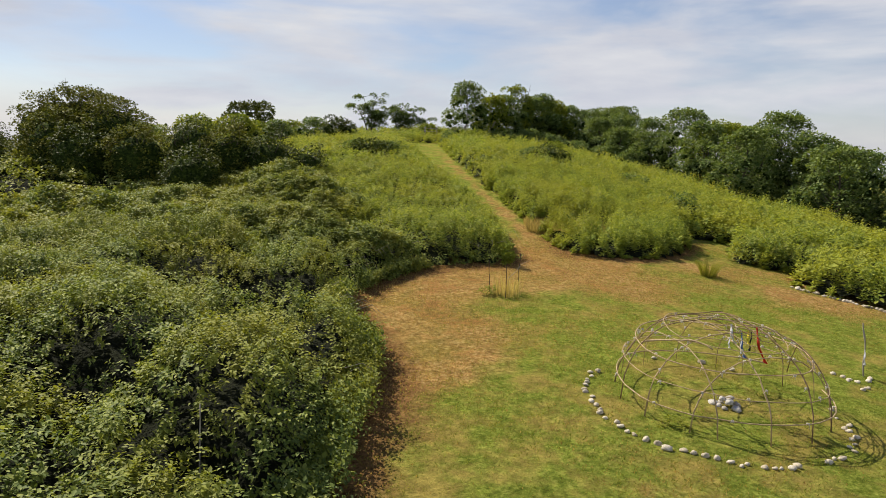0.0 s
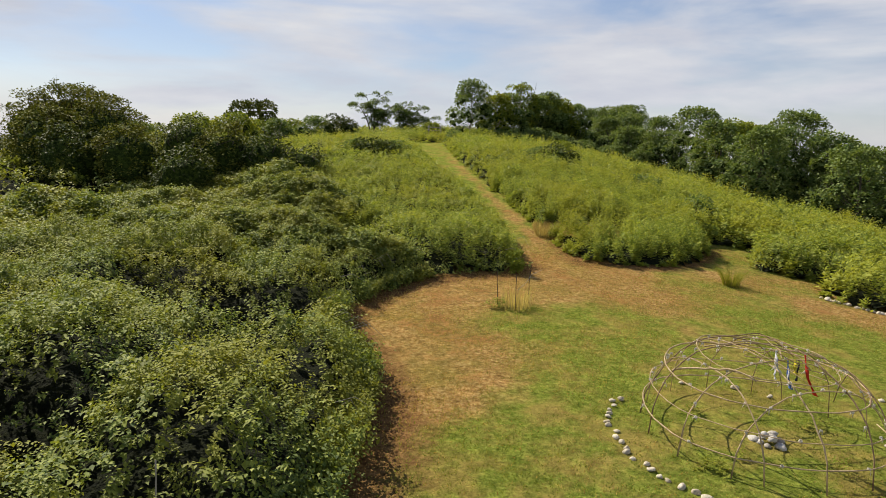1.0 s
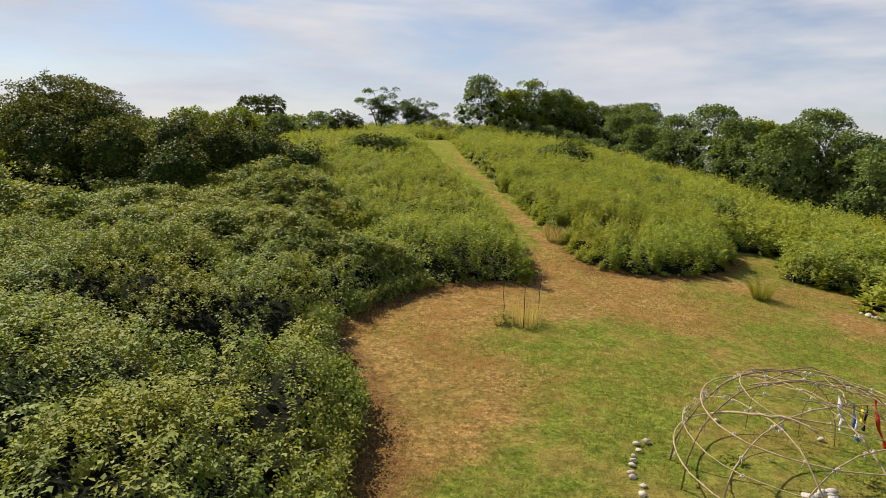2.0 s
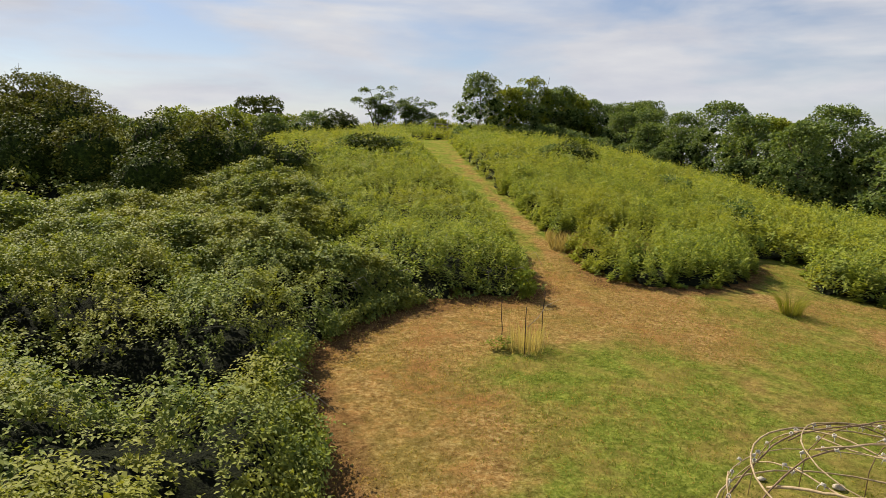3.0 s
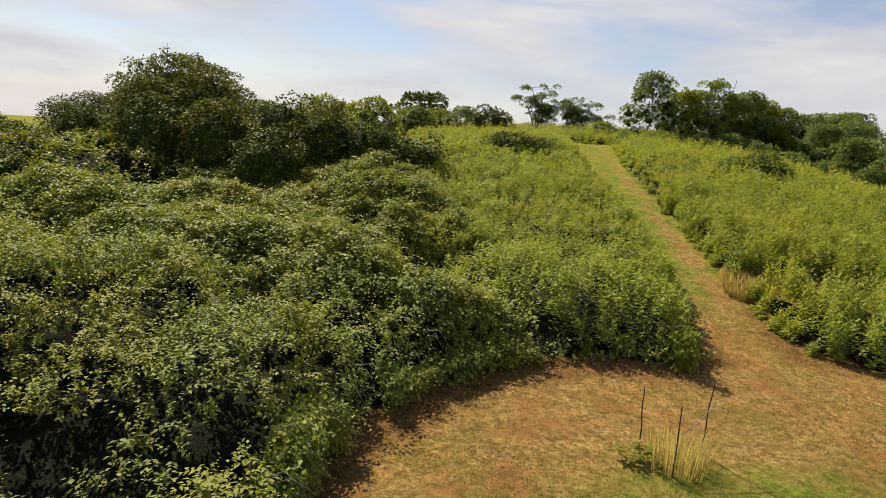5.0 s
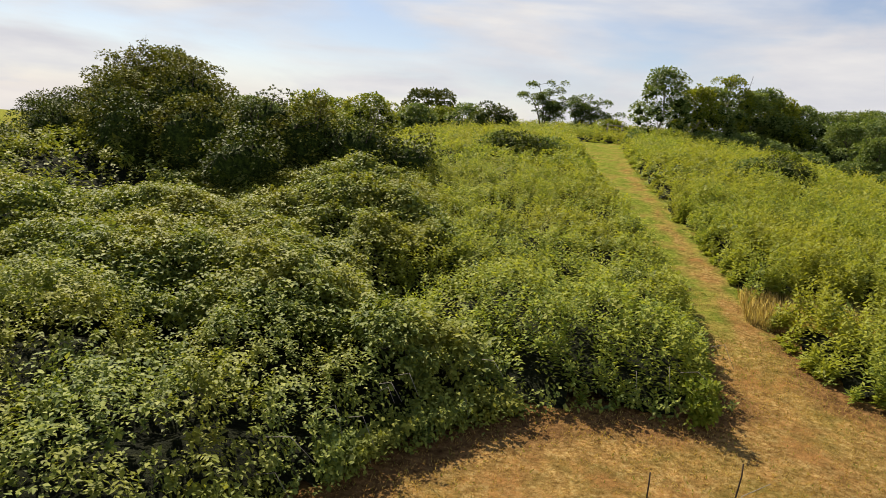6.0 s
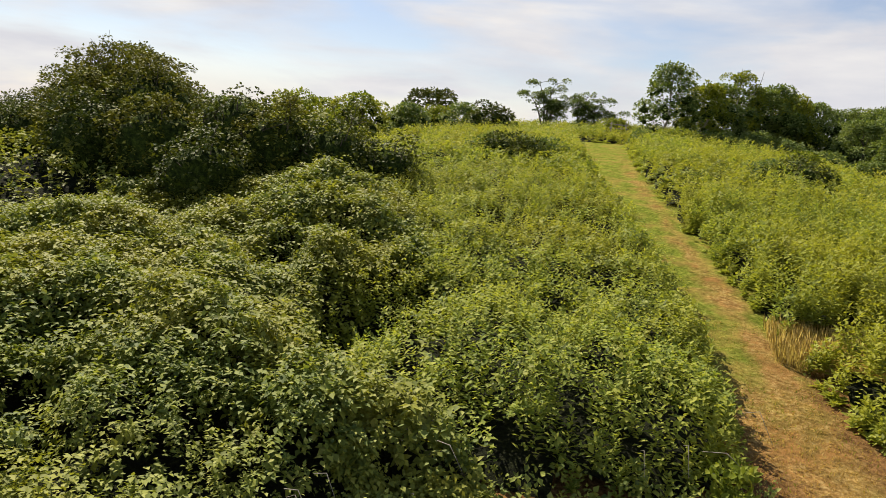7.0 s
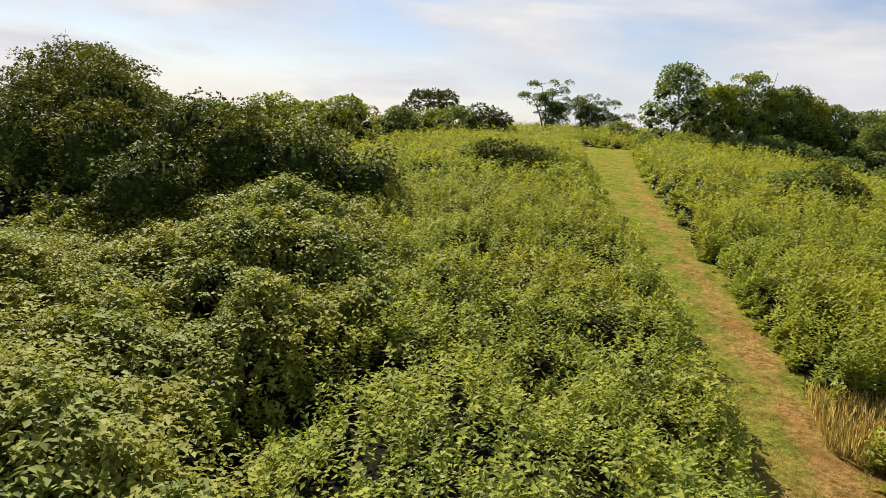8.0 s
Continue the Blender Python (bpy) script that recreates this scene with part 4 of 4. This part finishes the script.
for x, y, h, r, m in [(1.4, 84, 6.9, 3.0, MD), (4.6, 87, 5.6, 2.6, LT), (6.3, 89.5, 5.9, 2.6, MD), (9.8, 93, 6.4, 2.6, MD), (11.5, 95, 7.0, 3.0, MD), (13.4, 96.5, 6.8, 2.8, LT), (15.5, 99, 6.6, 3.6, MD), (19.5, 104, 7.0, 3.8, MD),
                      (24, 110, 8.2, 4.2, MD), (28, 118, 9.4, 4.4, MD), (13, 104, 6.6, 3.6, LT), (19, 92, 5.6, 3.0, MD), (22.5, 98, 7.2, 3.6, MD), (20.2, 86, 4.9, 2.5, MD), (22.2, 79.5, 5.0, 2.5, MD)]:
    tree(x, y, h, r, 0.22, m, 21.0, 0.16, 0.04, clumps=84, label=WOOD, blob=0.21, bark=PALE_BARK if x < 6 else None, core=0.5, flat=0.9, spires=6)
snag(8.0, 92, 7.4, "half-dead tree with bare leading branches at the edge of the wood")
for x, y, h, r, m in [(23.5, 84, 6.6, 3.4, MD), (25, 76, 8.1, 3.4, MD), (27.5, 72, 7.2, 3.6, LT), (32, 69, 8.9, 3.6, MD), (27, 62, 6.8, 3.3, MD), (23.5, 66, 6.4, 2.8, MD),
                      (23.5, 57, 6.0, 2.8, MD), (30.5, 60, 6.9, 3.4, MD), (36.5, 66, 6.4, 3.5, MD), (34.5, 57, 6.1, 3.4, MD), (28, 51, 5.8, 3.0, MD), (33, 48, 5.6, 3.1, MD),
                      (40, 58, 6.6, 3.7, MD), (39.5, 49, 6.2, 3.4, LT), (45, 66, 6.8, 3.8, MD), (30, 43.5, 4.0, 2.2, MD), (37, 41, 4.4, 2.4, LT),
                      (54, 74, 7.2, 4.0, MD), (43, 80, 7.0, 3.9, MD), (35, 84, 7.5, 4.0, MD)]:
    tree(x, y, h, r, 0.22 if x < 44 else 0.3, m, 20.0 if x < 44 else 10.0, 0.17, 0.03, clumps=92, label=WOOD, blob=0.205, core=0.45, spires=12, flat=0.95)
for x, y, h, r in [(6.0, 83, 1.9, 1.7), (9.0, 85.5, 2.2, 1.9), (12.0, 86, 2.3, 2.0), (15.2, 86, 2.3, 2.0), (18.2, 84, 2.4, 2.0), (20.6, 80, 2.4, 2.0)]:
    tree(x, y, h, r, 0.19, MD, 26.0, 0.06, 0.0, clumps=36, name="bush", label="dark-green shrub in the shade along the edge of the wood", blob=0.32, core=0.55)
BUSH = "low dark-green shrub standing among the meadow plants"
for x, y, h, r, m in [(7.6, 56.5, 2.0, 1.5, DK), (6.4, 57.5, 1.5, 1.2, MD), (-6.6, 56.5, 1.9, 1.8, DK), (-5.0, 57, 1.7, 1.4, MD), (-8.2, 57.5, 1.6, 1.5, MD), (12.6, 49, 1.4, 1.3, MD), (13.5, 41, 1.7, 1.2, MD),
                      (9.6, 66, 1.7, 1.6, LT), (2.4, 78, 1.6, 1.8, LT), (0.0, 80, 1.5, 1.3, MD)]:
    tree(x, y, h, r, 0.15, m, 30.0, 0.05, 0.0, clumps=34, name="bush", label=BUSH, blob=0.32, core=0.5)


# ---- the bent-sapling lodge frame on the lawn ----
def gz(x, y):
    return float(ground_z(x, y))


LODGE, LODGE_R, LODGE_H, BULGE = (6.37, 15.4), 2.34, 1.84, 2.4


def wobble(pts, amount):
    pts = np.array(pts, float)
    k = rng.normal(0, 1, (4, 3)) * amount
    s = np.linspace(0, 1, len(pts))[:, None]
    return pts + sum(k[i] * np.sin((i + 1) * np.pi * s) for i in range(4))


def dome_point(u, v, lift=0.0):
    r = min(1.0, math.hypot(u, v))
    return (LODGE[0] + u * LODGE_R, LODGE[1] + v * LODGE_R, lift + float(ground_z(LODGE[0] + u * LODGE_R, LODGE[1] + v * LODGE_R)) + LODGE_H * max(0.0, 1 - r ** BULGE) ** (1 / BULGE))


def sapling(name, pts, r0, r1, mat, parent, label=""):
    pts = wobble(pts, 0.022)
    pts = pts + rng.normal(0, 0.007, pts.shape)
    return part(name, tubes_mesh(name, [(pts, np.linspace(r0, r1, len(pts)) * rng.uniform(0.85, 1.2, len(pts)))], mat, 7), parent, label)


frame_top = new("lodge_frame")
tagged(frame_top, "domed lodge frame of bent lashed saplings standing on the lawn", "lodge frame")
joints = []
for turn_deg, offs in ((18, (-0.62, -0.22, 0.2, 0.6)), (108, (-0.6, -0.2, 0.22, 0.62))):
    c, s_ = math.cos(radians(turn_deg)), math.sin(radians(turn_deg))
    for off in offs:
        half = math.sqrt(1 - off * off)
        pts = []
        for k in range(25):
            w = -half + 2 * half * k / 24
            w = math.copysign(half * (1 - max(0.0, 1 - abs(w) / half) ** 1.5), w)
            pts.append(dome_point(c * w - s_ * off, s_ * w + c * off, -0.02 + (0.02 if turn_deg > 90 else 0)))
        sapling("arched_pole", pts, 0.015, 0.008, SAPLING if (off > 0) == (turn_deg < 90) else PEELED, frame_top)
        for k in (3, 6, 9, 12, 15, 18, 21):
            joints.append(pts[k])
for hz, rad in ((0.42, 0.014), (0.86, 0.009), (1.28, 0.014), (1.62, 0.010)):
    rr = (1 - (hz / LODGE_H) ** BULGE) ** (1 / BULGE) * 1.012
    a0 = rng.uniform(0, 6.28)
    gap = 0.75 if hz < 0.5 else 0.0
    pts = []
    for k in range(41):
        a = a0 + gap + (2 * math.pi - gap + 0.25) * k / 40
        if hz < 0.5:
            a = 0.35 + gap / 2 + (2 * math.pi - gap) * k / 40
        pts.append((LODGE[0] + rr * LODGE_R * math.cos(a), LODGE[1] + rr * LODGE_R * math.sin(a), hz + float(ground_z(LODGE[0] + math.cos(a) * 2, LODGE[1] + math.sin(a) * 2)) + 0.03 * math.sin(3 * a)))
    sapling("hoop", pts, rad, rad * 0.85, PEELED if hz != 0.84 else SAPLING, frame_top)
    for k in range(2, 40, 5):
        joints.append(pts[k])
sapling("brace", [dome_point(-0.80 + 0.05 * k, -0.02 - 0.052 * k) for k in range(11)], 0.022, 0.016, PEELED, frame_top, "thick pale peeled sapling")
sapling("brace", [dome_point(0.60 + 0.028 * k, -0.55 + 0.1 * k) for k in range(11)], 0.013, 0.010, SAPLING, frame_top)
sapling("brace", [dome_point(-0.55 + 0.1 * k, 0.30 + 0.03 * k, 0.03) for k in range(12)], 0.013, 0.009, SAPLING, frame_top)
sapling("brace", [dome_point(-0.5 + 0.095 * k, 0.10 - 0.02 * k, 0.04) for k in range(12)], 0.014, 0.011, PEELED, frame_top)


for k in range(5):
    a = rng.uniform(0, 6.28)
    o = rng.uniform(0.02, 0.45) * np.array([math.cos(a), math.sin(a)])
    b_ = a + rng.uniform(1.0, 2.1)
    d_ = np.array([math.cos(b_), math.sin(b_)])
    sapling("brace", [dome_point(*(o + d_ * w), 0.02) for w in np.linspace(-rng.uniform(0.2, 0.5), rng.uniform(0.3, 0.6), 13)], 0.010, 0.006, SAPLING if k % 3 else PEELED, frame_top)

def lashing_mesh():
    """Several turns of cord round a crossing, with two loose ends."""
    limbs = []
    for k in range(3):
        a = np.linspace(0, 2 * np.pi, 9)
        limbs.append((np.stack([0.026 * np.cos(a), 0.023 * np.sin(a), np.full(9, 0.012 * (k - 1))], -1), 0.007))
    limbs.append(([(0.02, 0, 0), (0.045, 0.01, -0.04), (0.05, 0.0, -0.09)], 0.006))
    limbs.append(([(-0.02, 0, 0), (-0.03, 0.02, -0.05)], 0.006))
    return tubes_mesh("lashing", limbs, CORD, 5)


CORD = cloth_material("cord", (0.70, 0.64, 0.54))
lash = lashing_mesh()
for p in joints:
    ob = part("lashing", lash, frame_top)
    ob.location = p
    ob.rotation_euler = tuple(rng.uniform(-0.6, 0.6, 3) + np.array([0, 0, rng.uniform(0, 6)]))


def ribbon(name, top, length, width, mat, label, sway):
    """A strip of cloth tied to a pole, hanging in loose folds."""
    n = 14
    s = np.linspace(0, 1, n)
    mid = np.stack([top[0] + sway[0] * s ** 1.6 + 0.02 * np.sin(9 * s), top[1] + sway[1] * s + 0.025 * np.sin(7 * s + 1), top[2] - length * s], -1)
    turn = 0.5 + 1.6 * s + 0.5 * np.sin(6 * s)
    w = width * (0.35 + 0.65 * np.minimum(1, s * 3)) / 2
    side = np.stack([np.cos(turn) * w, np.sin(turn) * w, 0.15 * w], -1)
    fold = np.stack([-np.sin(turn) * w * 0.5, np.cos(turn) * w * 0.5, 0 * w], -1)
    V = np.stack([mid - side, mid + fold, mid + side], 1)
    back = V + np.array([0.004, 0.004, 0.0])
    A = np.concatenate([V, back[:, ::-1]], 1).reshape(-1, 3)
    F = []
    for i in range(n - 1):
        for j in range(6):
            a, b = i * 6 + j, i * 6 + (j + 1) % 6
            F.append((a, b, b + 6, a + 6))
    ob = new(name, mesh_data(name, A, np.array(F), mat, True))
    return tagged(ob, label, "ribbon", "cloth ribbons on the lodge frame")


for nm, x, y, z, ln, wd, sway in [("white", 6.28, 14.8, 1.88, 0.42, 0.16, (0.12, 0.05)), ("blue", 6.50, 14.75, 1.72, 0.55, 0.13, (0.10, -0.02)), ("yellow", 6.66, 14.8, 1.74, 0.30, 0.13, (0.06, 0.04)),
                                  ("black", 6.76, 14.85, 1.72, 0.42, 0.07, (-0.02, 0.0)), ("red", 6.82, 14.75, 1.86, 0.78, 0.15, (0.24, -0.05)), ("white", 6.05, 14.3, 1.72, 0.22, 0.07, (0.02, 0.0)), ("white", 6.35, 14.4, 1.70, 0.34, 0.06, (0.02, 0.0))]:
    ribbon("ribbon", (x, y, z + 0.08 + gz(x, y)), ln, wd, CLOTH[nm], f"{nm} cloth ribbon tied to the lodge frame and hanging down", sway)


# ---- stones ----
def stone_mesh(seed):
    bm = bmesh.new()
    bmesh.ops.create_icosphere(bm, subdivisions=2, radius=0.5)
    r = random.Random(seed)
    off = Vector((r.uniform(0, 50), r.uniform(0, 50), r.uniform(0, 50)))
    sx, sy, sz = r.uniform(0.8, 1.25), r.uniform(0.7, 1.0), r.uniform(0.5, 0.75)
    for v in bm.verts:
        k = 1 + 0.5 * noise.noise(v.co * 2.2 + off) + 0.25 * noise.noise(v.co * 5 + off)
        v.co = Vector((v.co.x * sx * k, v.co.y * sy * k, max(v.co.z * sz * k, -0.22)))
    me = bpy.data.meshes.new("stone")
    bm.to_mesh(me)
    bm.free()
    me.polygons.foreach_set("use_smooth", np.ones(len(me.polygons), bool))
    return me


stone_kinds = []
for k in range(9):
    me = stone_mesh(k)
    me.materials.append(STONE)
    stone_kinds.append(me)
grey_kinds = []
for k in range(5):
    me = stone_mesh(40 + k)
    me.materials.append(STONE_GREY)
    grey_kinds.append(me)


def stone(x, y, size, label, group, kinds=None, lift=0.0):
    kinds = kinds or stone_kinds
    ob = new("stone", kinds[int(rng.integers(len(kinds)))])
    ob.location = (x, y, float(ground_z(x, y)) + 0.14 * size + lift)
    ob.rotation_euler = (rng.uniform(-0.2, 0.2), rng.uniform(-0.2, 0.2), rng.uniform(0, 6.28))
    ob.scale = (size * rng.uniform(0.85, 1.15), size * rng.uniform(0.85, 1.15), size * rng.uniform(0.8, 1.1))
    return tagged(ob, label, "stone", group)


# the ring: close-set on its west side, with gaps elsewhere
for a0, a1, n in ((140, 200, 14), (205, 218, 4), (223, 232, 3), (238, 247, 3), (252, 263, 4), (268, 284, 5), (300, 309, 3), (319, 350, 8), (357, 366, 2), (60, 78, 2), (98, 104, 1)):
    for k in range(n):
        a = radians(a0 + (a1 - a0) * (k + rng.uniform(-0.25, 0.25)) / max(1, n - 1))
        rr = 2.76 + rng.uniform(-0.09, 0.09) + 0.25 * max(0.0, math.sin(a))
        stone(6.1 + rr * math.cos(a), 14.95 + rr * math.sin(a), rng.uniform(0.10, 0.18), "pale rounded fieldstone set in a ring on the lawn", "stones round the lodge frame")
for k in range(11):
    a, rr = k * 2.4, 0.26 * math.sqrt((k + 0.3) / 11)
    stone(6.42 + rr * math.cos(a) * 1.2, 15.0 + rr * math.sin(a), rng.uniform(0.16, 0.24), "grey-white stone heaped in the middle of the lodge", "hearth stones", grey_kinds, 0.12 if k < 4 else 0.0)
for k in range(44):
    f = k / 43
    x, y = 14.2 + 3.4 * f + 0.05 * rng.normal(), 28.25 - 3.75 * f + 0.07 * rng.normal()
    stone(x, y, rng.uniform(0.13, 0.25), "pale fieldstone edging a planted bed", "stones edging the bed")
for x, y, sz in ((10.35, 17.85, 0.26), (10.5, 17.65, 0.22), (10.6, 17.5, 0.2), (10.72, 17.35, 0.22), (10.5, 17.4, 0.18), (10.55, 16.8, 0.26), (10.75, 16.95, 0.2), (11.1, 17.5, 0.22), (11.25, 17.7, 0.24)):
    stone(x, y, sz * 0.72, "pale fieldstone lying round the foot of a carved pole", "stones round the carved pole")

# ---- poles and stakes ----


def stick(name, x, y, h, r, lean, mat, label, category, group="", wob=0.004, knots=0):
    z = float(ground_z(x, y)) - 0.04
    n = 9
    pts = wobble([(x + lean[0] * k / (n - 1), y + lean[1] * k / (n - 1), z + h * k / (n - 1)) for k in range(n)], wob)
    ob = new(name, tubes_mesh(name, [(pts, np.linspace(r, r * 0.75, n) * (1 + 0.18 * rng.normal(size=n) * (knots > 0)))], mat, 7))
    return tagged(ob, label, category, group)


stick("carved_pole", 11.2, 17.9, 1.5, 0.025, (-0.16, 0.05), PALE_BARK, "crooked pale wooden pole standing among stones on the lawn", "pole", "", 0.014, 1)
ribbon("ribbon", (11.12, 17.84, 0.75 + gz(11.12, 17.84)), 0.42, 0.09, CLOTH["white"], "faded white cloth strip tied to the carved pole", (0.03, 0.0))
for x, y, h, lean in ((2.52, 24.45, 1.38, (0.05, 0.02)), (2.02, 23.45, 1.22, (0.0, 0.05)), (1.50, 24.15, 1.18, (-0.05, 0.0))):
    stick("stake", x, y, h, 0.0135, lean, STAKE, "thin dark wooden stake driven into the dry lawn", "stake", "stakes round the grass tuft")
bough = [(2.1, 23.7, 0.62), (2.35, 24.0, 0.80), (2.6, 24.3, 0.95), (2.95, 24.6, 1.08)]
fallen = new("bare_branch", tubes_mesh("bare_branch", [(wobble([(x, y, z + gz(x, y)) for x, y, z in bough], 0.015), [0.009, 0.008, 0.006, 0.004]), ([(2.5, 24.2, 0.9 + gz(2.5, 24.2)), (2.75, 24.2, 0.93 + gz(2.5, 24.2))], [0.006, 0.003])], PALE_BARK, 6))
tagged(fallen, "thin bare grey branch leaning between two stakes", "branch")


def grass_tuft(name, x, y, n, h, spread_r, mat, label, category, arch=0.5):
    a, rr = rng.uniform(0, 6.28, n), spread_r * np.sqrt(rng.uniform(0, 1, n))
    px, py = x + rr * np.cos(a), y + rr * np.sin(a)
    P = np.stack([px, py, ground_z(px, py) - 0.02], -1)
    o = np.stack([np.cos(a), np.sin(a), np.zeros(n)], -1)
    hh = h * rng.uniform(0.55, 1.1, n)
    d1 = unit(np.array([0, 0, 1.0]) + o * arch * 0.35 + 0.10 * rand_dirs(n))
    S = unit(np.cross(d1, rand_dirs(n)))
    w = 0.0038 + 0.003 * rng.uniform(0, 1, n)
    mid = P + d1 * (hh * 0.6)[:, None]
    tip = mid + unit(d1 + o * arch * 0.8 + 0.15 * rand_dirs(n)) * (hh * 0.45)[:, None]
    V = np.stack([P - S * w[:, None], P + S * w[:, None], mid + S * w[:, None] * 0.8, mid - S * w[:, None] * 0.8, tip], 1).reshape(-1, 3)
    k = np.arange(n)[:, None] * 5
    ob = new(name, mesh_data(name, V, [k + np.array([[0, 1, 2, 3]]), k + np.array([[3, 2, 4]])], mat))
    return tagged(ob, label, category)


grass_tuft("dry_grass_tuft", 2.1, 23.85, 260, 0.78, 0.50, PALE_STRAW, "tall dry straw-coloured grass standing unmown between stakes", "grass tuft", 0.25)
grass_tuft("green_grass_tuft", 10.95, 28.9, 420, 0.85, 0.30, BLADE, "fountain-shaped clump of long green grass on the lawn", "grass tuft", 1.1)
weed = sprigs(1.40 + 0.17 * rng.normal(size=26), 23.75 + 0.12 * rng.normal(size=26), gz(1.4, 23.75) + 0.12 + 0.14 * rng.uniform(0, 1, 26), np.tile([0, 0, 1.0], (26, 1)), 6, 0.085, 0.2)
tagged(new("weed", mesh_data("weed", *weed, LEAF_LIGHT)), "small leafy green weed at the foot of a stake", "weed", kind="stuff")
corner = sprigs(2.45 + 0.15 * rng.normal(size=60), 28.3 + 0.13 * rng.normal(size=60), gz(2.45, 28.3) + 0.08 + 0.85 * rng.uniform(0, 1, 60), np.tile([0.5, -0.6, 0.3], (60, 1)), 8, 0.12, 0.3)
tagged(new("vine", mesh_data("vine", *corner, LEAF_LIGHT)), "pale-leaved vine hanging from the corner of the thicket", "vine")

for k, (x, y, n_) in enumerate(((4.85, 13.75, 22), (5.5, 14.2, 10), (7.3, 14.1, 12), (5.3, 16.2, 10), (7.6, 15.9, 12))):
    tuft = sprigs(x + 0.16 * rng.normal(size=n_), y + 0.14 * rng.normal(size=n_), gz(x, y) + 0.05 + 0.16 * rng.uniform(0, 1, n_), np.tile([0, 0, 1.0], (n_, 1)), 6, 0.07, 0.2)
    tagged(new("weed", mesh_data("weed", *tuft, LEAF_LIGHT)), "low leafy green weed growing in the lodge", "weed", kind="stuff")

# tall dry grass where the footpath leaves the lawn
n = 13000
x, y = rng.uniform(3.9, 9.0, n), rng.uniform(33.8, 38.6, n)
k = (~inside(OPEN, x, y) | (edge_distance(OPEN, x, y) < 0.5)) & (dry_gap(x, y) < 1.1 + 0.3 * (vnoise(x * 2, y * 2, 5) - 0.5)) & (rng.uniform(0, 1, n) > (x - 3.5) / 9)
x, y = x[k], y[k]
n = len(x)
P = np.stack([x, y, ground_z(x, y)], -1)
D = unit(np.array([0, 0, 1.0]) + 0.22 * rand_dirs(n))
h = rng.uniform(0.15, 0.5, n)
V, F = leaf_shapes(P, D, rand_dirs(n), h, np.full(n, 0.012))
tagged(new("tall_dry_grass", mesh_data("tall_dry_grass", V, F, PALE_STRAW)), "tall tan dry grass at the mouth of the footpath", "dry grass", kind="stuff")

# bare canes and stalks that stick out of the thicket
limbs = []
for k in range(26):
    t_ = rng.uniform(3, len(THICKET_FOOT) - 1.01)
    i = int(t_)
    p = foot[i] + (foot[i + 1] - foot[i]) * (t_ - i)
    tg = unit(foot[i + 1] - foot[i])
    o = np.array([tg[1], -tg[0]])
    z = float(ground_z(*p))
    h0, ln = rng.uniform(0.35, 1.3), rng.uniform(0.3, 0.85)
    st = np.array([p[0] - o[0] * 0.25, p[1] - o[1] * 0.25, z + h0])
    limbs.append(([st, st + np.array([o[0] * ln * 0.5, o[1] * ln * 0.5, 0.12]), st + np.array([o[0] * ln, o[1] * ln, -0.12 + rng.uniform(-0.2, 0.1)])], [0.006, 0.005, 0.003]))
tagged(new("bare_canes", tubes_mesh("bare_canes", limbs, GREY_WOOD, 4)), "thin pale bare canes arching out of the thicket", "canes", kind="stuff")
stick("dead_stalk", -3.75, 10.0, 1.9, 0.014, (0.03, 0.02), PALE_BARK, "upright pale dead stalk rising out of the brambles", "stalk")

# rails at the top of the footpath
rails = new("rail_fence")
rails.location = (-3.0, 92, float(ground_z(-3.0, 92)))
tagged(rails, "short weathered split-rail fence at the top of the path", "fence")
for nm, pts, r in (("post", [(-0.7, 0, -0.1), (-0.7, 0, 1.9)], 0.08), ("post", [(0.75, 0.1, -0.1), (0.75, 0.1, 1.85)], 0.08), ("rail", [(-0.9, 0, 1.7), (1.0, 0.1, 1.6)], 0.06), ("rail", [(-0.9, 0, 1.3), (1.0, 0.1, 1.25)], 0.06)):
    part(nm, tubes_mesh(nm, [(pts, r)], GREY_WOOD, 6), rails)

# ---- mown grass blades ----
n = 120000
x, y = rng.uniform(-4, 17, n), rng.uniform(9, 37, n) ** 1.0
k = inside(OPEN, x, y)
x, y = x[k], y[k]
n = len(x)
P = np.stack([x, y, ground_z(x, y) - 0.015], -1)
D = unit(np.array([0, 0, 0.75]) + 0.8 * rand_dirs(n) * np.array([1, 1, 0.4]))
L = rng.uniform(0.04, 0.085, n)
is_dry = rng.uniform(0, 1, n) < np.clip(dryness(x, y) * 0.95, 0, 1)
for nm, sel, m in (("mown_grass", ~is_dry, BLADE), ("mown_straw", is_dry, STRAW)):
    V, F = leaf_shapes(P[sel], D[sel], rand_dirs(int(sel.sum())), L[sel], np.full(int(sel.sum()), 0.017))
    tagged(new(nm, mesh_data(nm, V, F, m)), "short green mown grass on the lawn" if m is BLADE else "short sun-dried grass on the lawn", "grass", kind="stuff")
